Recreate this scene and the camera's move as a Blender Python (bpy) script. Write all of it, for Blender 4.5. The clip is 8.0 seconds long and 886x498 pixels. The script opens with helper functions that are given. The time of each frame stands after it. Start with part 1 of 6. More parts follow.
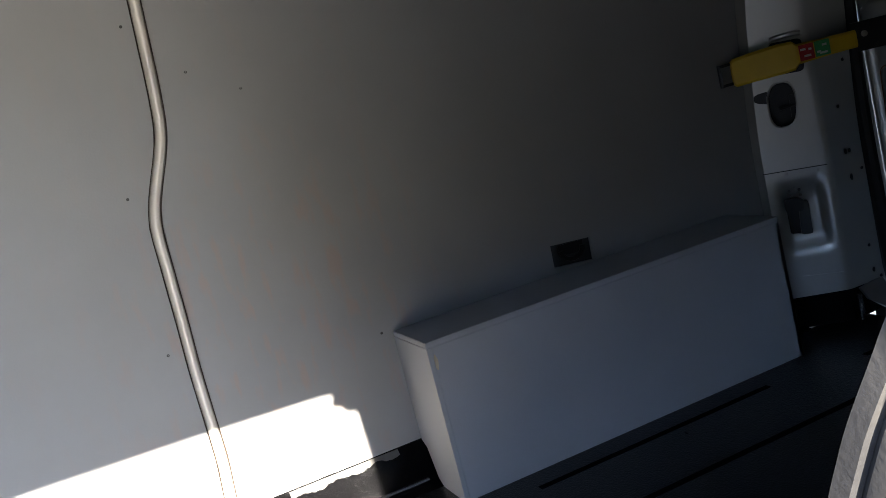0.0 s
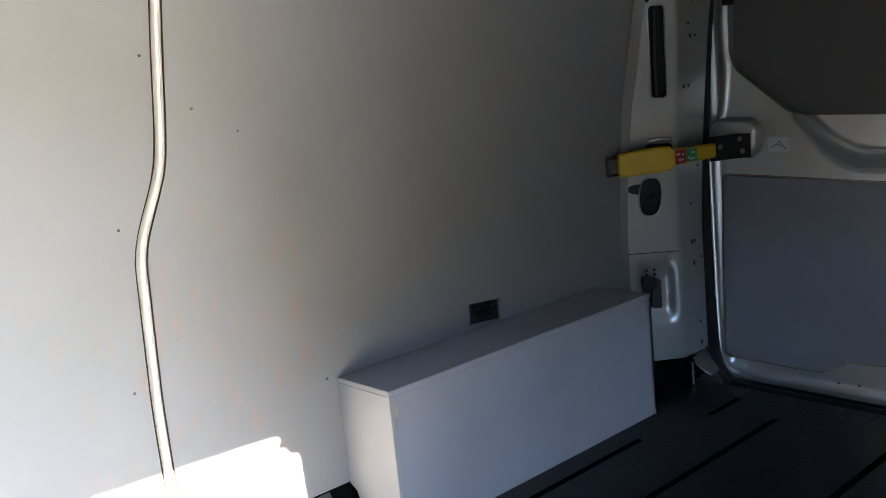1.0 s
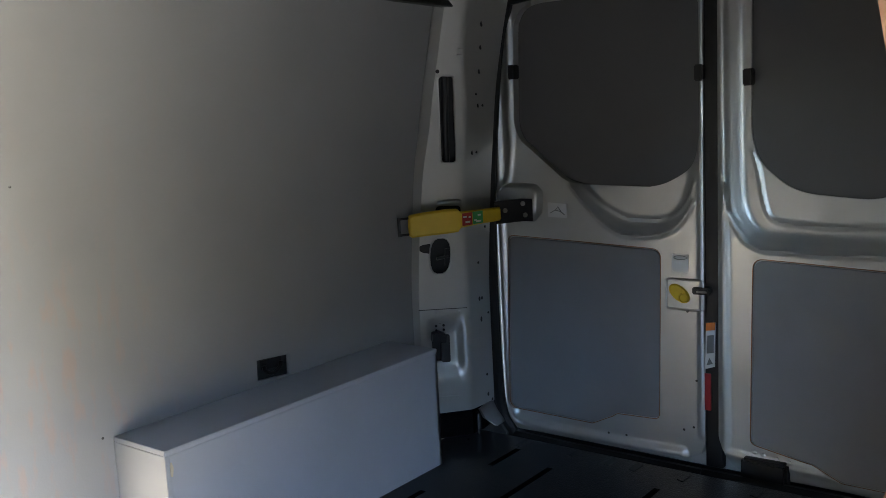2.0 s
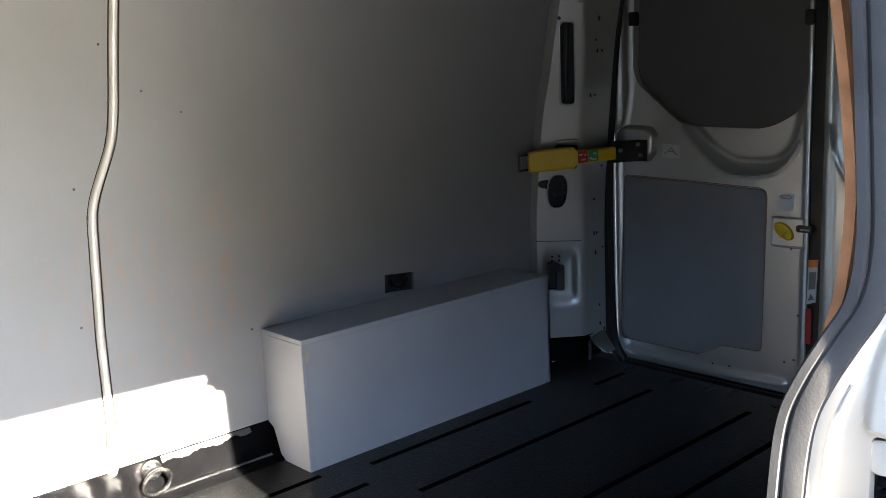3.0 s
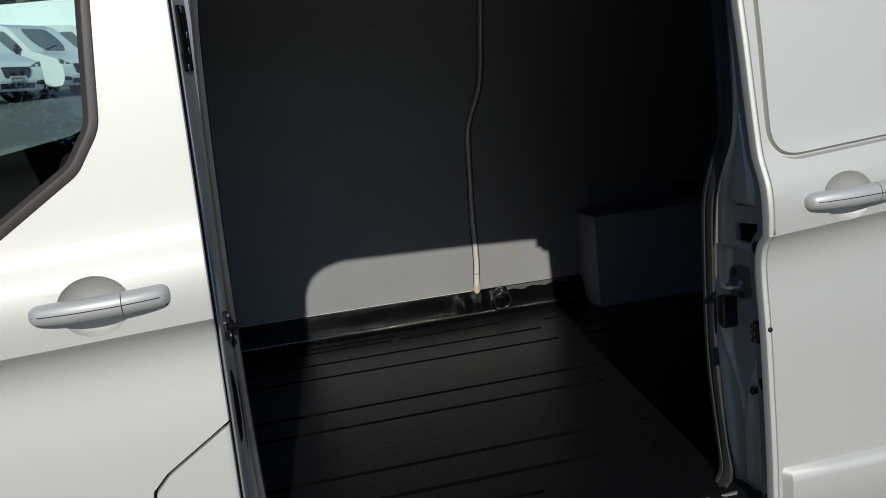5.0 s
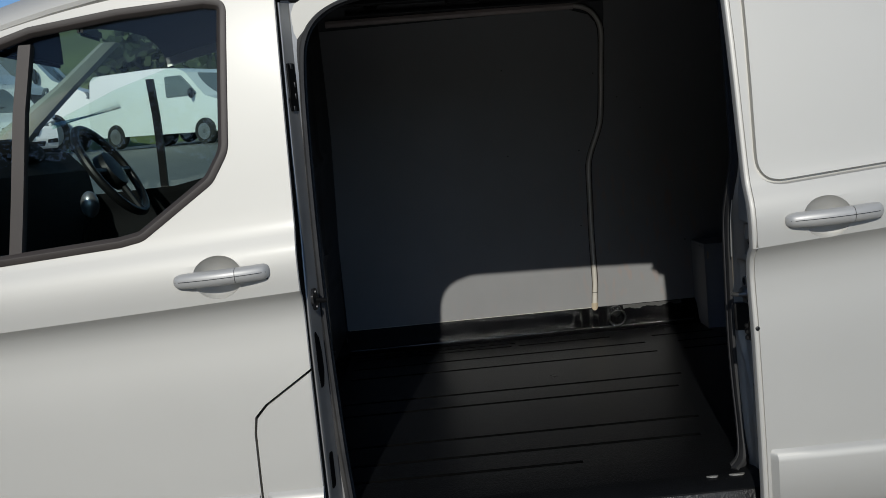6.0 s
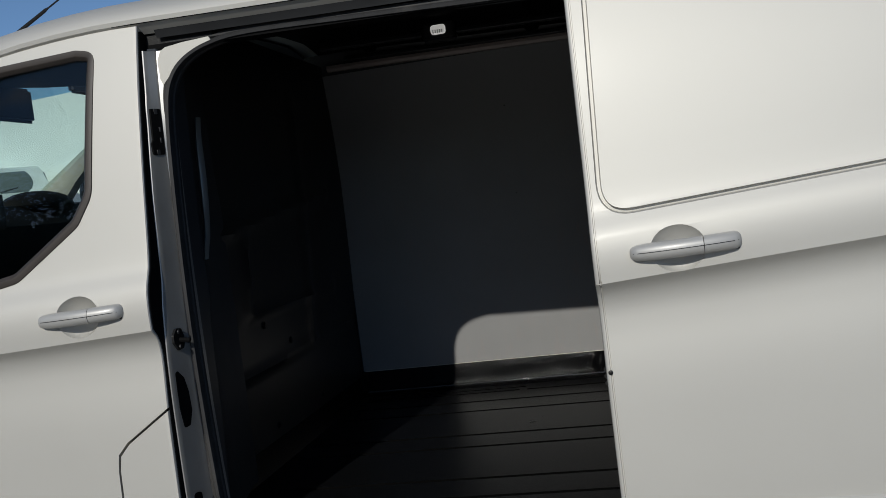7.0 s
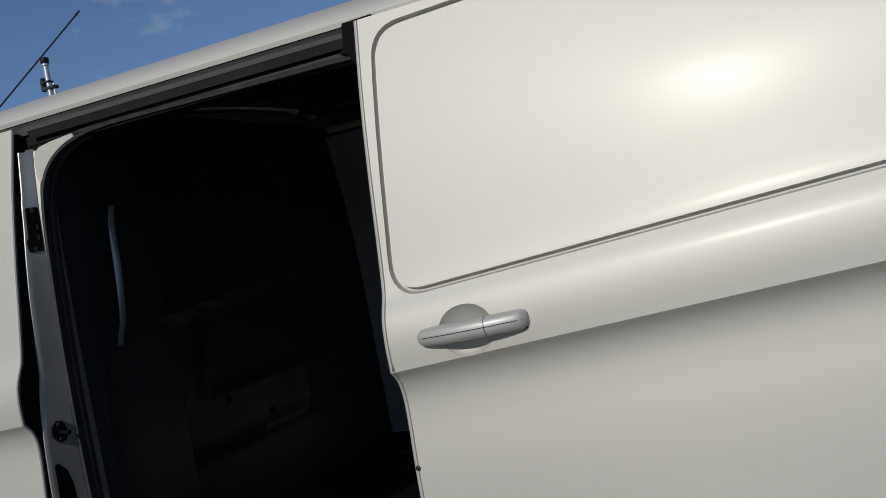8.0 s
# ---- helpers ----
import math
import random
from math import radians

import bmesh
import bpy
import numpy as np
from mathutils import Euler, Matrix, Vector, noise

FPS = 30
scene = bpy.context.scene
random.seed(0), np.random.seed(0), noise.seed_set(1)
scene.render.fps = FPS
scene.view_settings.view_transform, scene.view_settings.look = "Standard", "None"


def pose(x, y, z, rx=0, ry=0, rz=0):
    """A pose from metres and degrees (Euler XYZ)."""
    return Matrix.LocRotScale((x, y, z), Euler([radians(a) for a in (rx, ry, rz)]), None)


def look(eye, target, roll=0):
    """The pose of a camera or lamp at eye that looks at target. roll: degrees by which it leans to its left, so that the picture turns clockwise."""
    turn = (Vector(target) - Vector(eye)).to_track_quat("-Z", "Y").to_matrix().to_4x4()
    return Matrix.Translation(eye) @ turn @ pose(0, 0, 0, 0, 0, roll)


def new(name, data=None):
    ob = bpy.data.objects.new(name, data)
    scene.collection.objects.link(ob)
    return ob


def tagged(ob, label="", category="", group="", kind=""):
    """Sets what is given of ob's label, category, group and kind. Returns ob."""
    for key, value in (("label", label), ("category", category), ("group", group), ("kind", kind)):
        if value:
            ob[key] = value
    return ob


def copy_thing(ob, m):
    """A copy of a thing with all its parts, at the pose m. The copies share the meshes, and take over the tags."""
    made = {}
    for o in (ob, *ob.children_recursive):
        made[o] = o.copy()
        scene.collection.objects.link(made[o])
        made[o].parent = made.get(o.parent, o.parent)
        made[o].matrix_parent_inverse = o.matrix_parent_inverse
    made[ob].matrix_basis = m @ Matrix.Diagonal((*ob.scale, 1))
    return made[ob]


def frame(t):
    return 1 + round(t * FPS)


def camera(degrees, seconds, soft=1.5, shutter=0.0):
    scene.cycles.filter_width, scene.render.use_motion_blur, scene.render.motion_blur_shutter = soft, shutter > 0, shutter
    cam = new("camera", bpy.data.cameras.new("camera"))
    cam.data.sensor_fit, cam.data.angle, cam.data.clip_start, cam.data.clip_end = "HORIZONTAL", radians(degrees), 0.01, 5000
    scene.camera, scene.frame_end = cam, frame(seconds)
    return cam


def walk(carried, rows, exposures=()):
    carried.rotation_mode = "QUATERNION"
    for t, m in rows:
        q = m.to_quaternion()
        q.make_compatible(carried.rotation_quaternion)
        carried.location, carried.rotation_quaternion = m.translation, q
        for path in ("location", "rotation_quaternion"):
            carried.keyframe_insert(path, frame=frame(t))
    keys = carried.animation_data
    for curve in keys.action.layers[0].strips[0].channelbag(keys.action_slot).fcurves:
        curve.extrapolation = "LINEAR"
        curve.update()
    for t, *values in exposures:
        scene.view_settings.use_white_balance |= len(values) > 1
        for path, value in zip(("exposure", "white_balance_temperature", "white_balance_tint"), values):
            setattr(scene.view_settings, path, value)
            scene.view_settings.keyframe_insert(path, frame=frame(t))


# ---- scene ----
cam = camera(50.9, 8.0, 0.9)
PATH = [
    (0, (0.459, -1.028, 1.389), (1.189, 0.818, 1.072), -14.3),
    (0.1, (0.410, -1.003, 1.405), (1.203, 0.812, 1.071), -13.6),
    (0.3, (0.299, -0.957, 1.422), (1.189, 0.807, 1.082), -11.9),
    (0.5, (0.126, -0.893, 1.468), (1.126, 0.801, 1.103), -10.0),
    (1, (-0.076, -0.831, 1.559), (1.217, 0.652, 1.201), -5.9),
    (1.5, (-0.06, -0.923, 1.6), (1.448, 0.352, 1.286), -3.7),
    (1.7, (-0.05, -0.935, 1.607), (1.52, 0.27, 1.315), -3.1),
    (2.8, (-0.115, -1.134, 1.592), (1.273, 0.262, 1.242), -2.8),
    (3, (-0.174, -1.216, 1.551), (1.143, 0.244, 1.187), -2.8),
    (3.5, (-0.303, -1.542, 1.55), (0.772, 0.089, 1.12), -3.6),
    (4, (-0.414, -1.858, 1.545), (0.43, -0.101, 1.095), -4.5),
    (4.5, (-0.331, -2.179, 1.524), (0.324, -0.336, 1.109), -5.2),
    (5, (-0.307, -2.527, 1.494), (0.148, -0.614, 1.133), -5.8),
    (5.2, (-0.307, -2.651, 1.493), (0.065, -0.715, 1.16), -5.8),
    (6.3, (0.178, -3.094, 1.408), (0.057, -1.108, 1.209), -5.6),
    (6.5, (0.322, -3.037, 1.373), (0.123, -1.055, 1.202), -5.8),
    (7, (0.751, -2.912, 1.352), (0.344, -0.957, 1.251), -7.3),
    (7.5, (1.157, -2.743, 1.332), (0.521, -0.847, 1.295), -9.3),
    (8, (1.494, -2.532, 1.328), (0.665, -0.712, 1.356), -11.3),
]
EXPOSURES = [(0, 4.02, 7100, 12), (0.5, 4.9, 7250, 12), (1.0, 5.45, 7350, 11), (1.5, 5.58, 7350, 9), (3.0, 5.0, 7450, 11), (3.5, 4.35, 7650, 12),
             (4.0, 2.5, 6900, 10), (4.5, 0.75, 6500, 9), (5.0, -0.12, 6350, 8), (6.5, -0.44, 6400, 8), (8.0, -0.60, 6600, 8)]
walk(cam, [(t, look(eye, target, roll)) for t, eye, target, roll in PATH], EXPOSURES)

# ---- world and light ----
SUN_TO = Vector((-0.146, -1.0, 0.546)).normalized()
world = bpy.data.worlds.new("sky")
scene.world = world
world.use_nodes = True
wn, wl = world.node_tree.nodes, world.node_tree.links
wn.clear()
w_out = wn.new("ShaderNodeOutputWorld")
w_bg = wn.new("ShaderNodeBackground")
w_sky = wn.new("ShaderNodeTexSky")
w_sky.sky_type = "NISHITA"
w_sky.sun_disc = False
w_sky.sun_elevation = math.asin(SUN_TO.z)
w_sky.sun_rotation = math.atan2(SUN_TO.x, SUN_TO.y)
w_sky.air_density, w_sky.dust_density, w_sky.ozone_density = 0.8, 0.2, 5.0
w_co = wn.new("ShaderNodeTexCoord")
w_map = wn.new("ShaderNodeMapping")
w_map.inputs["Scale"].default_value = (1.6, 1.6, 4.0)
w_cloud = wn.new("ShaderNodeTexNoise")
w_cloud.inputs["Scale"].default_value = 1.5
w_cloud.inputs["Detail"].default_value = 7
w_cloud.inputs["Roughness"].default_value = 0.58
w_ramp = wn.new("ShaderNodeValToRGB")
w_ramp.color_ramp.elements[0].position = 0.56
w_ramp.color_ramp.elements[1].position = 0.72
w_mix = wn.new("ShaderNodeMixRGB")
w_mix.inputs[2].default_value = (5.2, 5.4, 5.8, 1)
wl.new(w_co.outputs["Generated"], w_map.inputs["Vector"])
wl.new(w_map.outputs["Vector"], w_cloud.inputs["Vector"])
wl.new(w_cloud.outputs["Fac"], w_ramp.inputs["Fac"])
wl.new(w_ramp.outputs["Color"], w_mix.inputs[0])
wl.new(w_sky.outputs["Color"], w_mix.inputs[1])
wl.new(w_mix.outputs["Color"], w_bg.inputs["Color"])
w_bg.inputs["Strength"].default_value = 0.12
wl.new(w_bg.outputs["Background"], w_out.inputs["Surface"])

sun_data = bpy.data.lights.new("sun", "SUN")
sun_data.energy, sun_data.angle, sun_data.color = 4.0, radians(0.53), (1.0, 0.96, 0.89)
sun = new("sun", sun_data)
sun.matrix_world = look(SUN_TO * 50, (0, 0, 0))


# ---- materials ----
def surf(name, col, rough=0.5, metal=0.0, var=0.12, scale=6.0, bump=0.05, bscale=120.0, coat=0.0, rvar=0.08,
         stain=None, stain_scale=(3, 3, 1.2), stain_at=0.6, rubbed=None, spec=0.5, crough=0.06, bdist=0.002):
    """A painted, plastic or metal surface with soft mottling, fine relief and optional stains."""
    m = bpy.data.materials.new(name)
    m.use_nodes = True
    n, l = m.node_tree.nodes, m.node_tree.links
    p = n["Principled BSDF"]
    co = n.new("ShaderNodeTexCoord")
    big = n.new("ShaderNodeTexNoise")
    big.inputs["Scale"].default_value = scale
    big.inputs["Detail"].default_value = 5
    fine = n.new("ShaderNodeTexNoise")
    fine.inputs["Scale"].default_value = bscale
    fine.inputs["Detail"].default_value = 3
    for t in (big, fine):
        l.new(co.outputs["Object"], t.inputs["Vector"])
    ramp = n.new("ShaderNodeMapRange")
    ramp.inputs["From Min"].default_value, ramp.inputs["From Max"].default_value = 0.3, 0.7
    ramp.inputs["To Min"].default_value, ramp.inputs["To Max"].default_value = 1 - var, 1 + var
    l.new(big.outputs["Fac"], ramp.inputs["Value"])
    base = n.new("ShaderNodeVectorMath")
    base.operation = "SCALE"
    base.inputs[0].default_value = col
    l.new(ramp.outputs["Result"], base.inputs["Scale"])
    colour = base.outputs["Vector"]
    if stain:
        mp = n.new("ShaderNodeMapping")
        mp.inputs["Scale"].default_value = stain_scale
        sn = n.new("ShaderNodeTexNoise")
        sn.inputs["Scale"].default_value = 3.0
        sn.inputs["Detail"].default_value = 8
        sr = n.new("ShaderNodeMapRange")
        sr.inputs["From Min"].default_value, sr.inputs["From Max"].default_value = stain_at, stain_at + 0.12
        mx = n.new("ShaderNodeMixRGB")
        mx.inputs[2].default_value = (*stain, 1)
        half = n.new("ShaderNodeMath")
        half.operation = "MULTIPLY"
        half.inputs[1].default_value = 0.5
        if rubbed:
            away = n.new("ShaderNodeVectorMath")
            away.operation = "DISTANCE"
            away.inputs[1].default_value = rubbed[:3]
            l.new(co.outputs["Object"], away.inputs[0])
            fade = n.new("ShaderNodeMapRange")
            fade.inputs["From Min"].default_value, fade.inputs["From Max"].default_value = rubbed[3] * 0.4, rubbed[3]
            fade.inputs["To Min"].default_value, fade.inputs["To Max"].default_value = 0.55, 0.08
            l.new(away.outputs["Value"], fade.inputs["Value"])
            l.new(fade.outputs["Result"], half.inputs[1])
        l.new(co.outputs["Object"], mp.inputs["Vector"])
        l.new(mp.outputs["Vector"], sn.inputs["Vector"])
        l.new(sn.outputs["Fac"], sr.inputs["Value"])
        l.new(sr.outputs["Result"], half.inputs[0])
        l.new(half.outputs[0], mx.inputs[0])
        l.new(colour, mx.inputs[1])
        colour = mx.outputs["Color"]
    l.new(colour, p.inputs["Base Color"])
    rr = n.new("ShaderNodeMapRange")
    rr.inputs["To Min"].default_value, rr.inputs["To Max"].default_value = max(0.02, rough - rvar), rough + rvar
    l.new(big.outputs["Fac"], rr.inputs["Value"])
    l.new(rr.outputs["Result"], p.inputs["Roughness"])
    p.inputs["Metallic"].default_value = metal
    p.inputs["Specular IOR Level"].default_value = spec
    p.inputs["Coat Weight"].default_value = coat
    p.inputs["Coat Roughness"].default_value = crough
    if bump:
        b = n.new("ShaderNodeBump")
        b.inputs["Strength"].default_value = bump
        b.inputs["Distance"].default_value = bdist
        l.new(fine.outputs["Fac"], b.inputs["Height"])
        l.new(b.outputs["Normal"], p.inputs["Normal"])
    return m


def glass(name, tint, rough=0.0):
    m = bpy.data.materials.new(name)
    m.use_nodes = True
    n, l = m.node_tree.nodes, m.node_tree.links
    n.clear()
    out = n.new("ShaderNodeOutputMaterial")
    tr = n.new("ShaderNodeBsdfTransparent")
    tr.inputs["Color"].default_value = (*tint, 1)
    gl = n.new("ShaderNodeBsdfGlossy")
    gl.inputs["Roughness"].default_value = rough
    lw = n.new("ShaderNodeLayerWeight")
    lw.inputs["Blend"].default_value = 0.5
    pw = n.new("ShaderNodeMath")
    pw.operation, pw.inputs[1].default_value = "POWER", 5.0
    l.new(lw.outputs["Facing"], pw.inputs[0])
    fr = n.new("ShaderNodeMapRange")
    fr.inputs["To Min"].default_value, fr.inputs["To Max"].default_value = 0.036, 0.9
    l.new(pw.outputs[0], fr.inputs["Value"])
    mx = n.new("ShaderNodeMixShader")
    l.new(fr.outputs["Result"], mx.inputs["Fac"])
    l.new(tr.outputs[0], mx.inputs[1])
    l.new(gl.outputs[0], mx.inputs[2])
    l.new(mx.outputs[0], out.inputs["Surface"])
    return m


SILVER = surf("silver_metallic_paint", (0.510, 0.498, 0.463), 0.59, 0.46, 0.03, 1.5, 0.04, 900, coat=0.09, rvar=0.03, crough=0.22)
SILVER_IN = surf("silver_paint_inside", (0.45, 0.445, 0.42), 0.36, 0.65, 0.05, 5, 0.0, 350, coat=0.38, rvar=0.04, crough=0.13)
PLY = surf("grey_painted_ply", (0.232, 0.232, 0.232), 0.62, 0, 0.06, 3.5, 0.12, 240, stain=(0.300, 0.215, 0.185), stain_scale=(15, 3, 4), stain_at=0.53, rubbed=(0.84, 0.86, 1.03, 0.42))
PLY_BOX = surf("blue_grey_painted_ply", (0.316, 0.324, 0.332), 0.6, 0, 0.05, 5, 0.1, 260)
PLY_DOOR = surf("grey_door_panel", (0.185, 0.184, 0.180), 0.6, 0, 0.07, 5, 0.1, 300)
PLY_DARK = surf("dark_grey_window_blank", (0.085, 0.083, 0.082), 0.55, 0, 0.08, 4, 0.12, 300)
PLY_EDGE = surf("raw_ply_edge", (0.26, 0.11, 0.05), 0.8, 0, 0.25, 30, 0.2, 300, spec=0.2)
FLOOR = surf("black_floor_coating", (0.0052, 0.0055, 0.0060), 0.28, 0, 0.10, 16, 0.6, 230, rvar=0.012, spec=0.27, stain=(0.22, 0.22, 0.215), stain_scale=(16, 30, 10), stain_at=0.80)
GLOSS_BLACK = surf("wet_black_coating", (0.0028, 0.0028, 0.0032), 0.11, 0, 0.25, 14, 0.5, 480, rvar=0.03, spec=0.05, bdist=0.0016)
WET = surf("glossy_black_bead", (0.004, 0.004, 0.0045), 0.10, 0, 0.2, 14, 1.0, 300, rvar=0.04, spec=0.9, bdist=0.003, coat=0.5)
RIB = surf("light_grey_rib_paint", (0.56, 0.53, 0.465), 0.24, 0.0, 0.08, 8, 0.06, 200, coat=0.3, stain=(0.30, 0.20, 0.12), stain_at=0.62)
JOINT = surf("brown_joint_and_shade", (0.035, 0.024, 0.017), 0.6, 0, 0.3, 20, 0.2, 200, spec=0.2)
# Groove colour put well below the floor's own black, for the shade inside.
GROOVE = surf("groove_shade_black", (0.002, 0.002, 0.002), 0.8, 0, 0.2, 12, 0.3, 400, spec=0.02)
JAMB = surf("dusty_silver_jamb", (0.43, 0.405, 0.36), 0.42, 0.35, 0.10, 6, 0.05, 300, coat=0.15, stain=(0.42, 0.33, 0.23), stain_at=0.47)
# One near-black tone over the whole bulkhead, against silver elsewhere inside.
BULK = surf("near_black_bulkhead", (0.016, 0.017, 0.019), 0.4, 0.2, 0.12, 6, 0.1, 200)
# Dark blue-grey for the inner pillar and the sheets behind the holes.
PILLAR = surf("dark_blue_grey_metal", (0.032, 0.035, 0.040), 0.4, 0.2, 0.1, 6, 0.08, 200)
PRIMER = surf("grey_primer", (0.07, 0.07, 0.068), 0.7, 0, 0.1, 20, 0.2, 200, spec=0.15)
RUBBER = surf("dusty_black_rubber_seal", (0.030, 0.030, 0.031), 0.6, 0, 0.2, 20, 0.15, 300, stain=(0.085, 0.080, 0.072), stain_at=0.58, spec=0.25)
PLASTIC = surf("black_plastic", (0.007, 0.007, 0.0075), 0.42, 0, 0.1, 12, 0.2, 260, spec=0.35)
DARKMETAL = surf("dark_primer_metal", (0.03, 0.031, 0.033), 0.45, 0.3, 0.15, 10, 0.1, 300)
HANDLE = surf("silver_handle_paint", (0.42, 0.415, 0.40), 0.48, 0.25, 0.02, 3, 0.0, 300, coat=0.2, rvar=0.02, crough=0.2)
YELLOW = surf("yellow_plastic", (0.62, 0.40, 0.015), 0.55, 0, 0.08, 14, 0.1, 300)
STRIKER = surf("dull_striker_steel", (0.19, 0.185, 0.175), 0.38, 0.6, 0.1, 25, 0.1, 200)
STEEL = surf("bare_steel", (0.22, 0.21, 0.19), 0.5, 0.6, 0.1, 25, 0.1, 200)
PAPER = surf("white_sticker", (0.55, 0.55, 0.54), 0.5, 0, 0.05, 30, 0.0)
INK = surf("grey_print", (0.12, 0.12, 0.12), 0.5, 0, 0.05, 30, 0.0)
RED = surf("red_print", (0.36, 0.015, 0.022), 0.45, 0, 0.05, 30, 0.0)
GREEN = surf("green_print", (0.03, 0.28, 0.09), 0.45, 0, 0.05, 30, 0.0)
ORANGE = surf("orange_print", (0.65, 0.16, 0.02), 0.45, 0, 0.05, 30, 0.0)
FILLER = surf("cream_filler", (0.42, 0.35, 0.24), 0.6, 0, 0.2, 25, 0.3, 140, stain=(0.45, 0.25, 0.07), stain_at=0.55)
TRIMGREY = surf("brown_grey_window_trim", (0.040, 0.033, 0.029), 0.5, 0, 0.1, 12, 0.15, 300, spec=0.35)
GLASS = glass("tinted_glass", (0.90, 0.965, 0.935))
LENS = surf("clear_lens", (0.88, 0.89, 0.89), 0.12, 0, 0.05, 40, 0.4, 160, coat=0.8)
# Lens of the unlit dome lamp; an added glow stands for its bright highlight.
GLOW_LENS = surf("glowing_lamp_lens", (0.88, 0.89, 0.89), 0.12, 0, 0.05, 40, 0.4, 160, coat=0.8)
GLOW_LENS.node_tree.nodes["Principled BSDF"].inputs["Emission Color"].default_value = (1.0, 0.97, 0.92, 1)
GLOW_LENS.node_tree.nodes["Principled BSDF"].inputs["Emission Strength"].default_value = 0.45
DASH = surf("charcoal_dashboard", (0.006, 0.006, 0.0065), 0.7, 0, 0.1, 14, 0.04, 300, spec=0.12)
CLOTH = surf("dark_seat_cloth", (0.010, 0.011, 0.013), 0.9, 0, 0.25, 40, 0.3, 400, spec=0.1)
TYRE = surf("tyre_rubber", (0.02, 0.02, 0.02), 0.8, 0, 0.15, 20, 0.3, 120)
ALLOY = surf("alloy_wheel", (0.42, 0.42, 0.43), 0.35, 0.8, 0.06, 12, 0.05, 200)
WHITE = surf("white_van_paint", (0.78, 0.79, 0.79), 0.3, 0, 0.03, 2, 0.0, 300, coat=0.6, rvar=0.03)
CARGLASS = surf("dark_car_glass", (0.13, 0.15, 0.155), 0.10, 0, 0.05, 5, 0.0, rvar=0.01)
TARMAC = surf("worn_tarmac", (0.125, 0.124, 0.118), 0.55, 0, 0.18, 0.5, 0.12, 60, spec=0.5, stain=(0.095, 0.095, 0.09), stain_scale=(0.4, 0.4, 0.4), stain_at=0.55)
GRASS = surf("dry_grass", (0.11, 0.14, 0.05), 0.95, 0, 0.3, 0.15, 0.6, 4)
LEAF = surf("dark_leaves", (0.035, 0.05, 0.022), 0.7, 0, 0.3, 3, 0.1, 60, spec=0.15)
# Near black for dark fittings, and for shade put under the roof.
BLACK = surf("black_parts_and_shade", (0.004, 0.004, 0.0043), 0.75, 0, 0.15, 14, 0.1, 200, spec=0.08)
GALV = surf("galvanised_pole", (0.45, 0.46, 0.47), 0.45, 0.6, 0.1, 6, 0.1, 60)


# ---- mesh builders ----
def part(name, bm, material, parent=None, label="", sharp=32):
    bmesh.ops.recalc_face_normals(bm, faces=bm.faces)
    if all(e.is_manifold for e in bm.edges) and bm.calc_volume(signed=True) < 0:
        bmesh.ops.reverse_faces(bm, faces=bm.faces)
    me = bpy.data.meshes.new(name)
    bm.to_mesh(me)
    bm.free()
    me.materials.append(material)
    finish(me, sharp)
    ob = new(name, me)
    ob.parent = parent
    return tagged(ob, label) if label else ob


def finish(me, sharp=32):
    for f in me.polygons:
        f.use_smooth = True
    me.set_sharp_from_angle(angle=radians(sharp))


def cut(ob, *cutters, op="DIFFERENCE"):
    """Take the closed shapes away from a closed mesh, or keep only what lies in them."""
    for bm in cutters:
        bmesh.ops.recalc_face_normals(bm, faces=bm.faces)
        me = bpy.data.meshes.new("cutter")
        bm.to_mesh(me)
        bm.free()
        tool = new("cutter", me)
        mod = ob.modifiers.new("cut", "BOOLEAN")
        mod.operation, mod.solver, mod.object = op, "EXACT", tool
        graph = bpy.context.evaluated_depsgraph_get()
        made = bpy.data.meshes.new_from_object(ob.evaluated_get(graph))
        ob.modifiers.clear()
        old, name = ob.data, ob.data.name
        material = old.materials[0]
        ob.data = made
        made.materials.clear()
        made.materials.append(material)
        bpy.data.objects.remove(tool)
        bpy.data.meshes.remove(me)
        bpy.data.meshes.remove(old)
        made.name = name
        finish(made)
    return ob


def grid(rows, bm=None, loop=False):
    bm = bm or bmesh.new()
    vs = [[bm.verts.new(p) for p in r] for r in rows]
    for a, b in zip(vs, vs[1:]):
        k = len(a)
        for i in range(k if loop else k - 1):
            j = (i + 1) % k
            try:
                bm.faces.new((a[i], a[j], b[j], b[i]))
            except ValueError:
                pass
    return bm, vs


def shell(outer, inner):
    """A closed sheet between two grids of the same size."""
    bm, a = grid(outer)
    bm, b = grid(inner, bm)
    ring = lambda v: v[0][:-1] + [r[-1] for r in v[:-1]] + v[-1][:0:-1] + [r[0] for r in v[:0:-1]]
    ra, rb = ring(a), ring(b)
    for i in range(len(ra)):
        j = (i + 1) % len(ra)
        bm.faces.new((ra[i], ra[j], rb[j], rb[i]))
    return bm


def loft(sections, caps=True):
    bm, vs = grid(sections, loop=True)
    if caps:
        bm.faces.new(vs[0])
        bm.faces.new(vs[-1][::-1])
    return bm


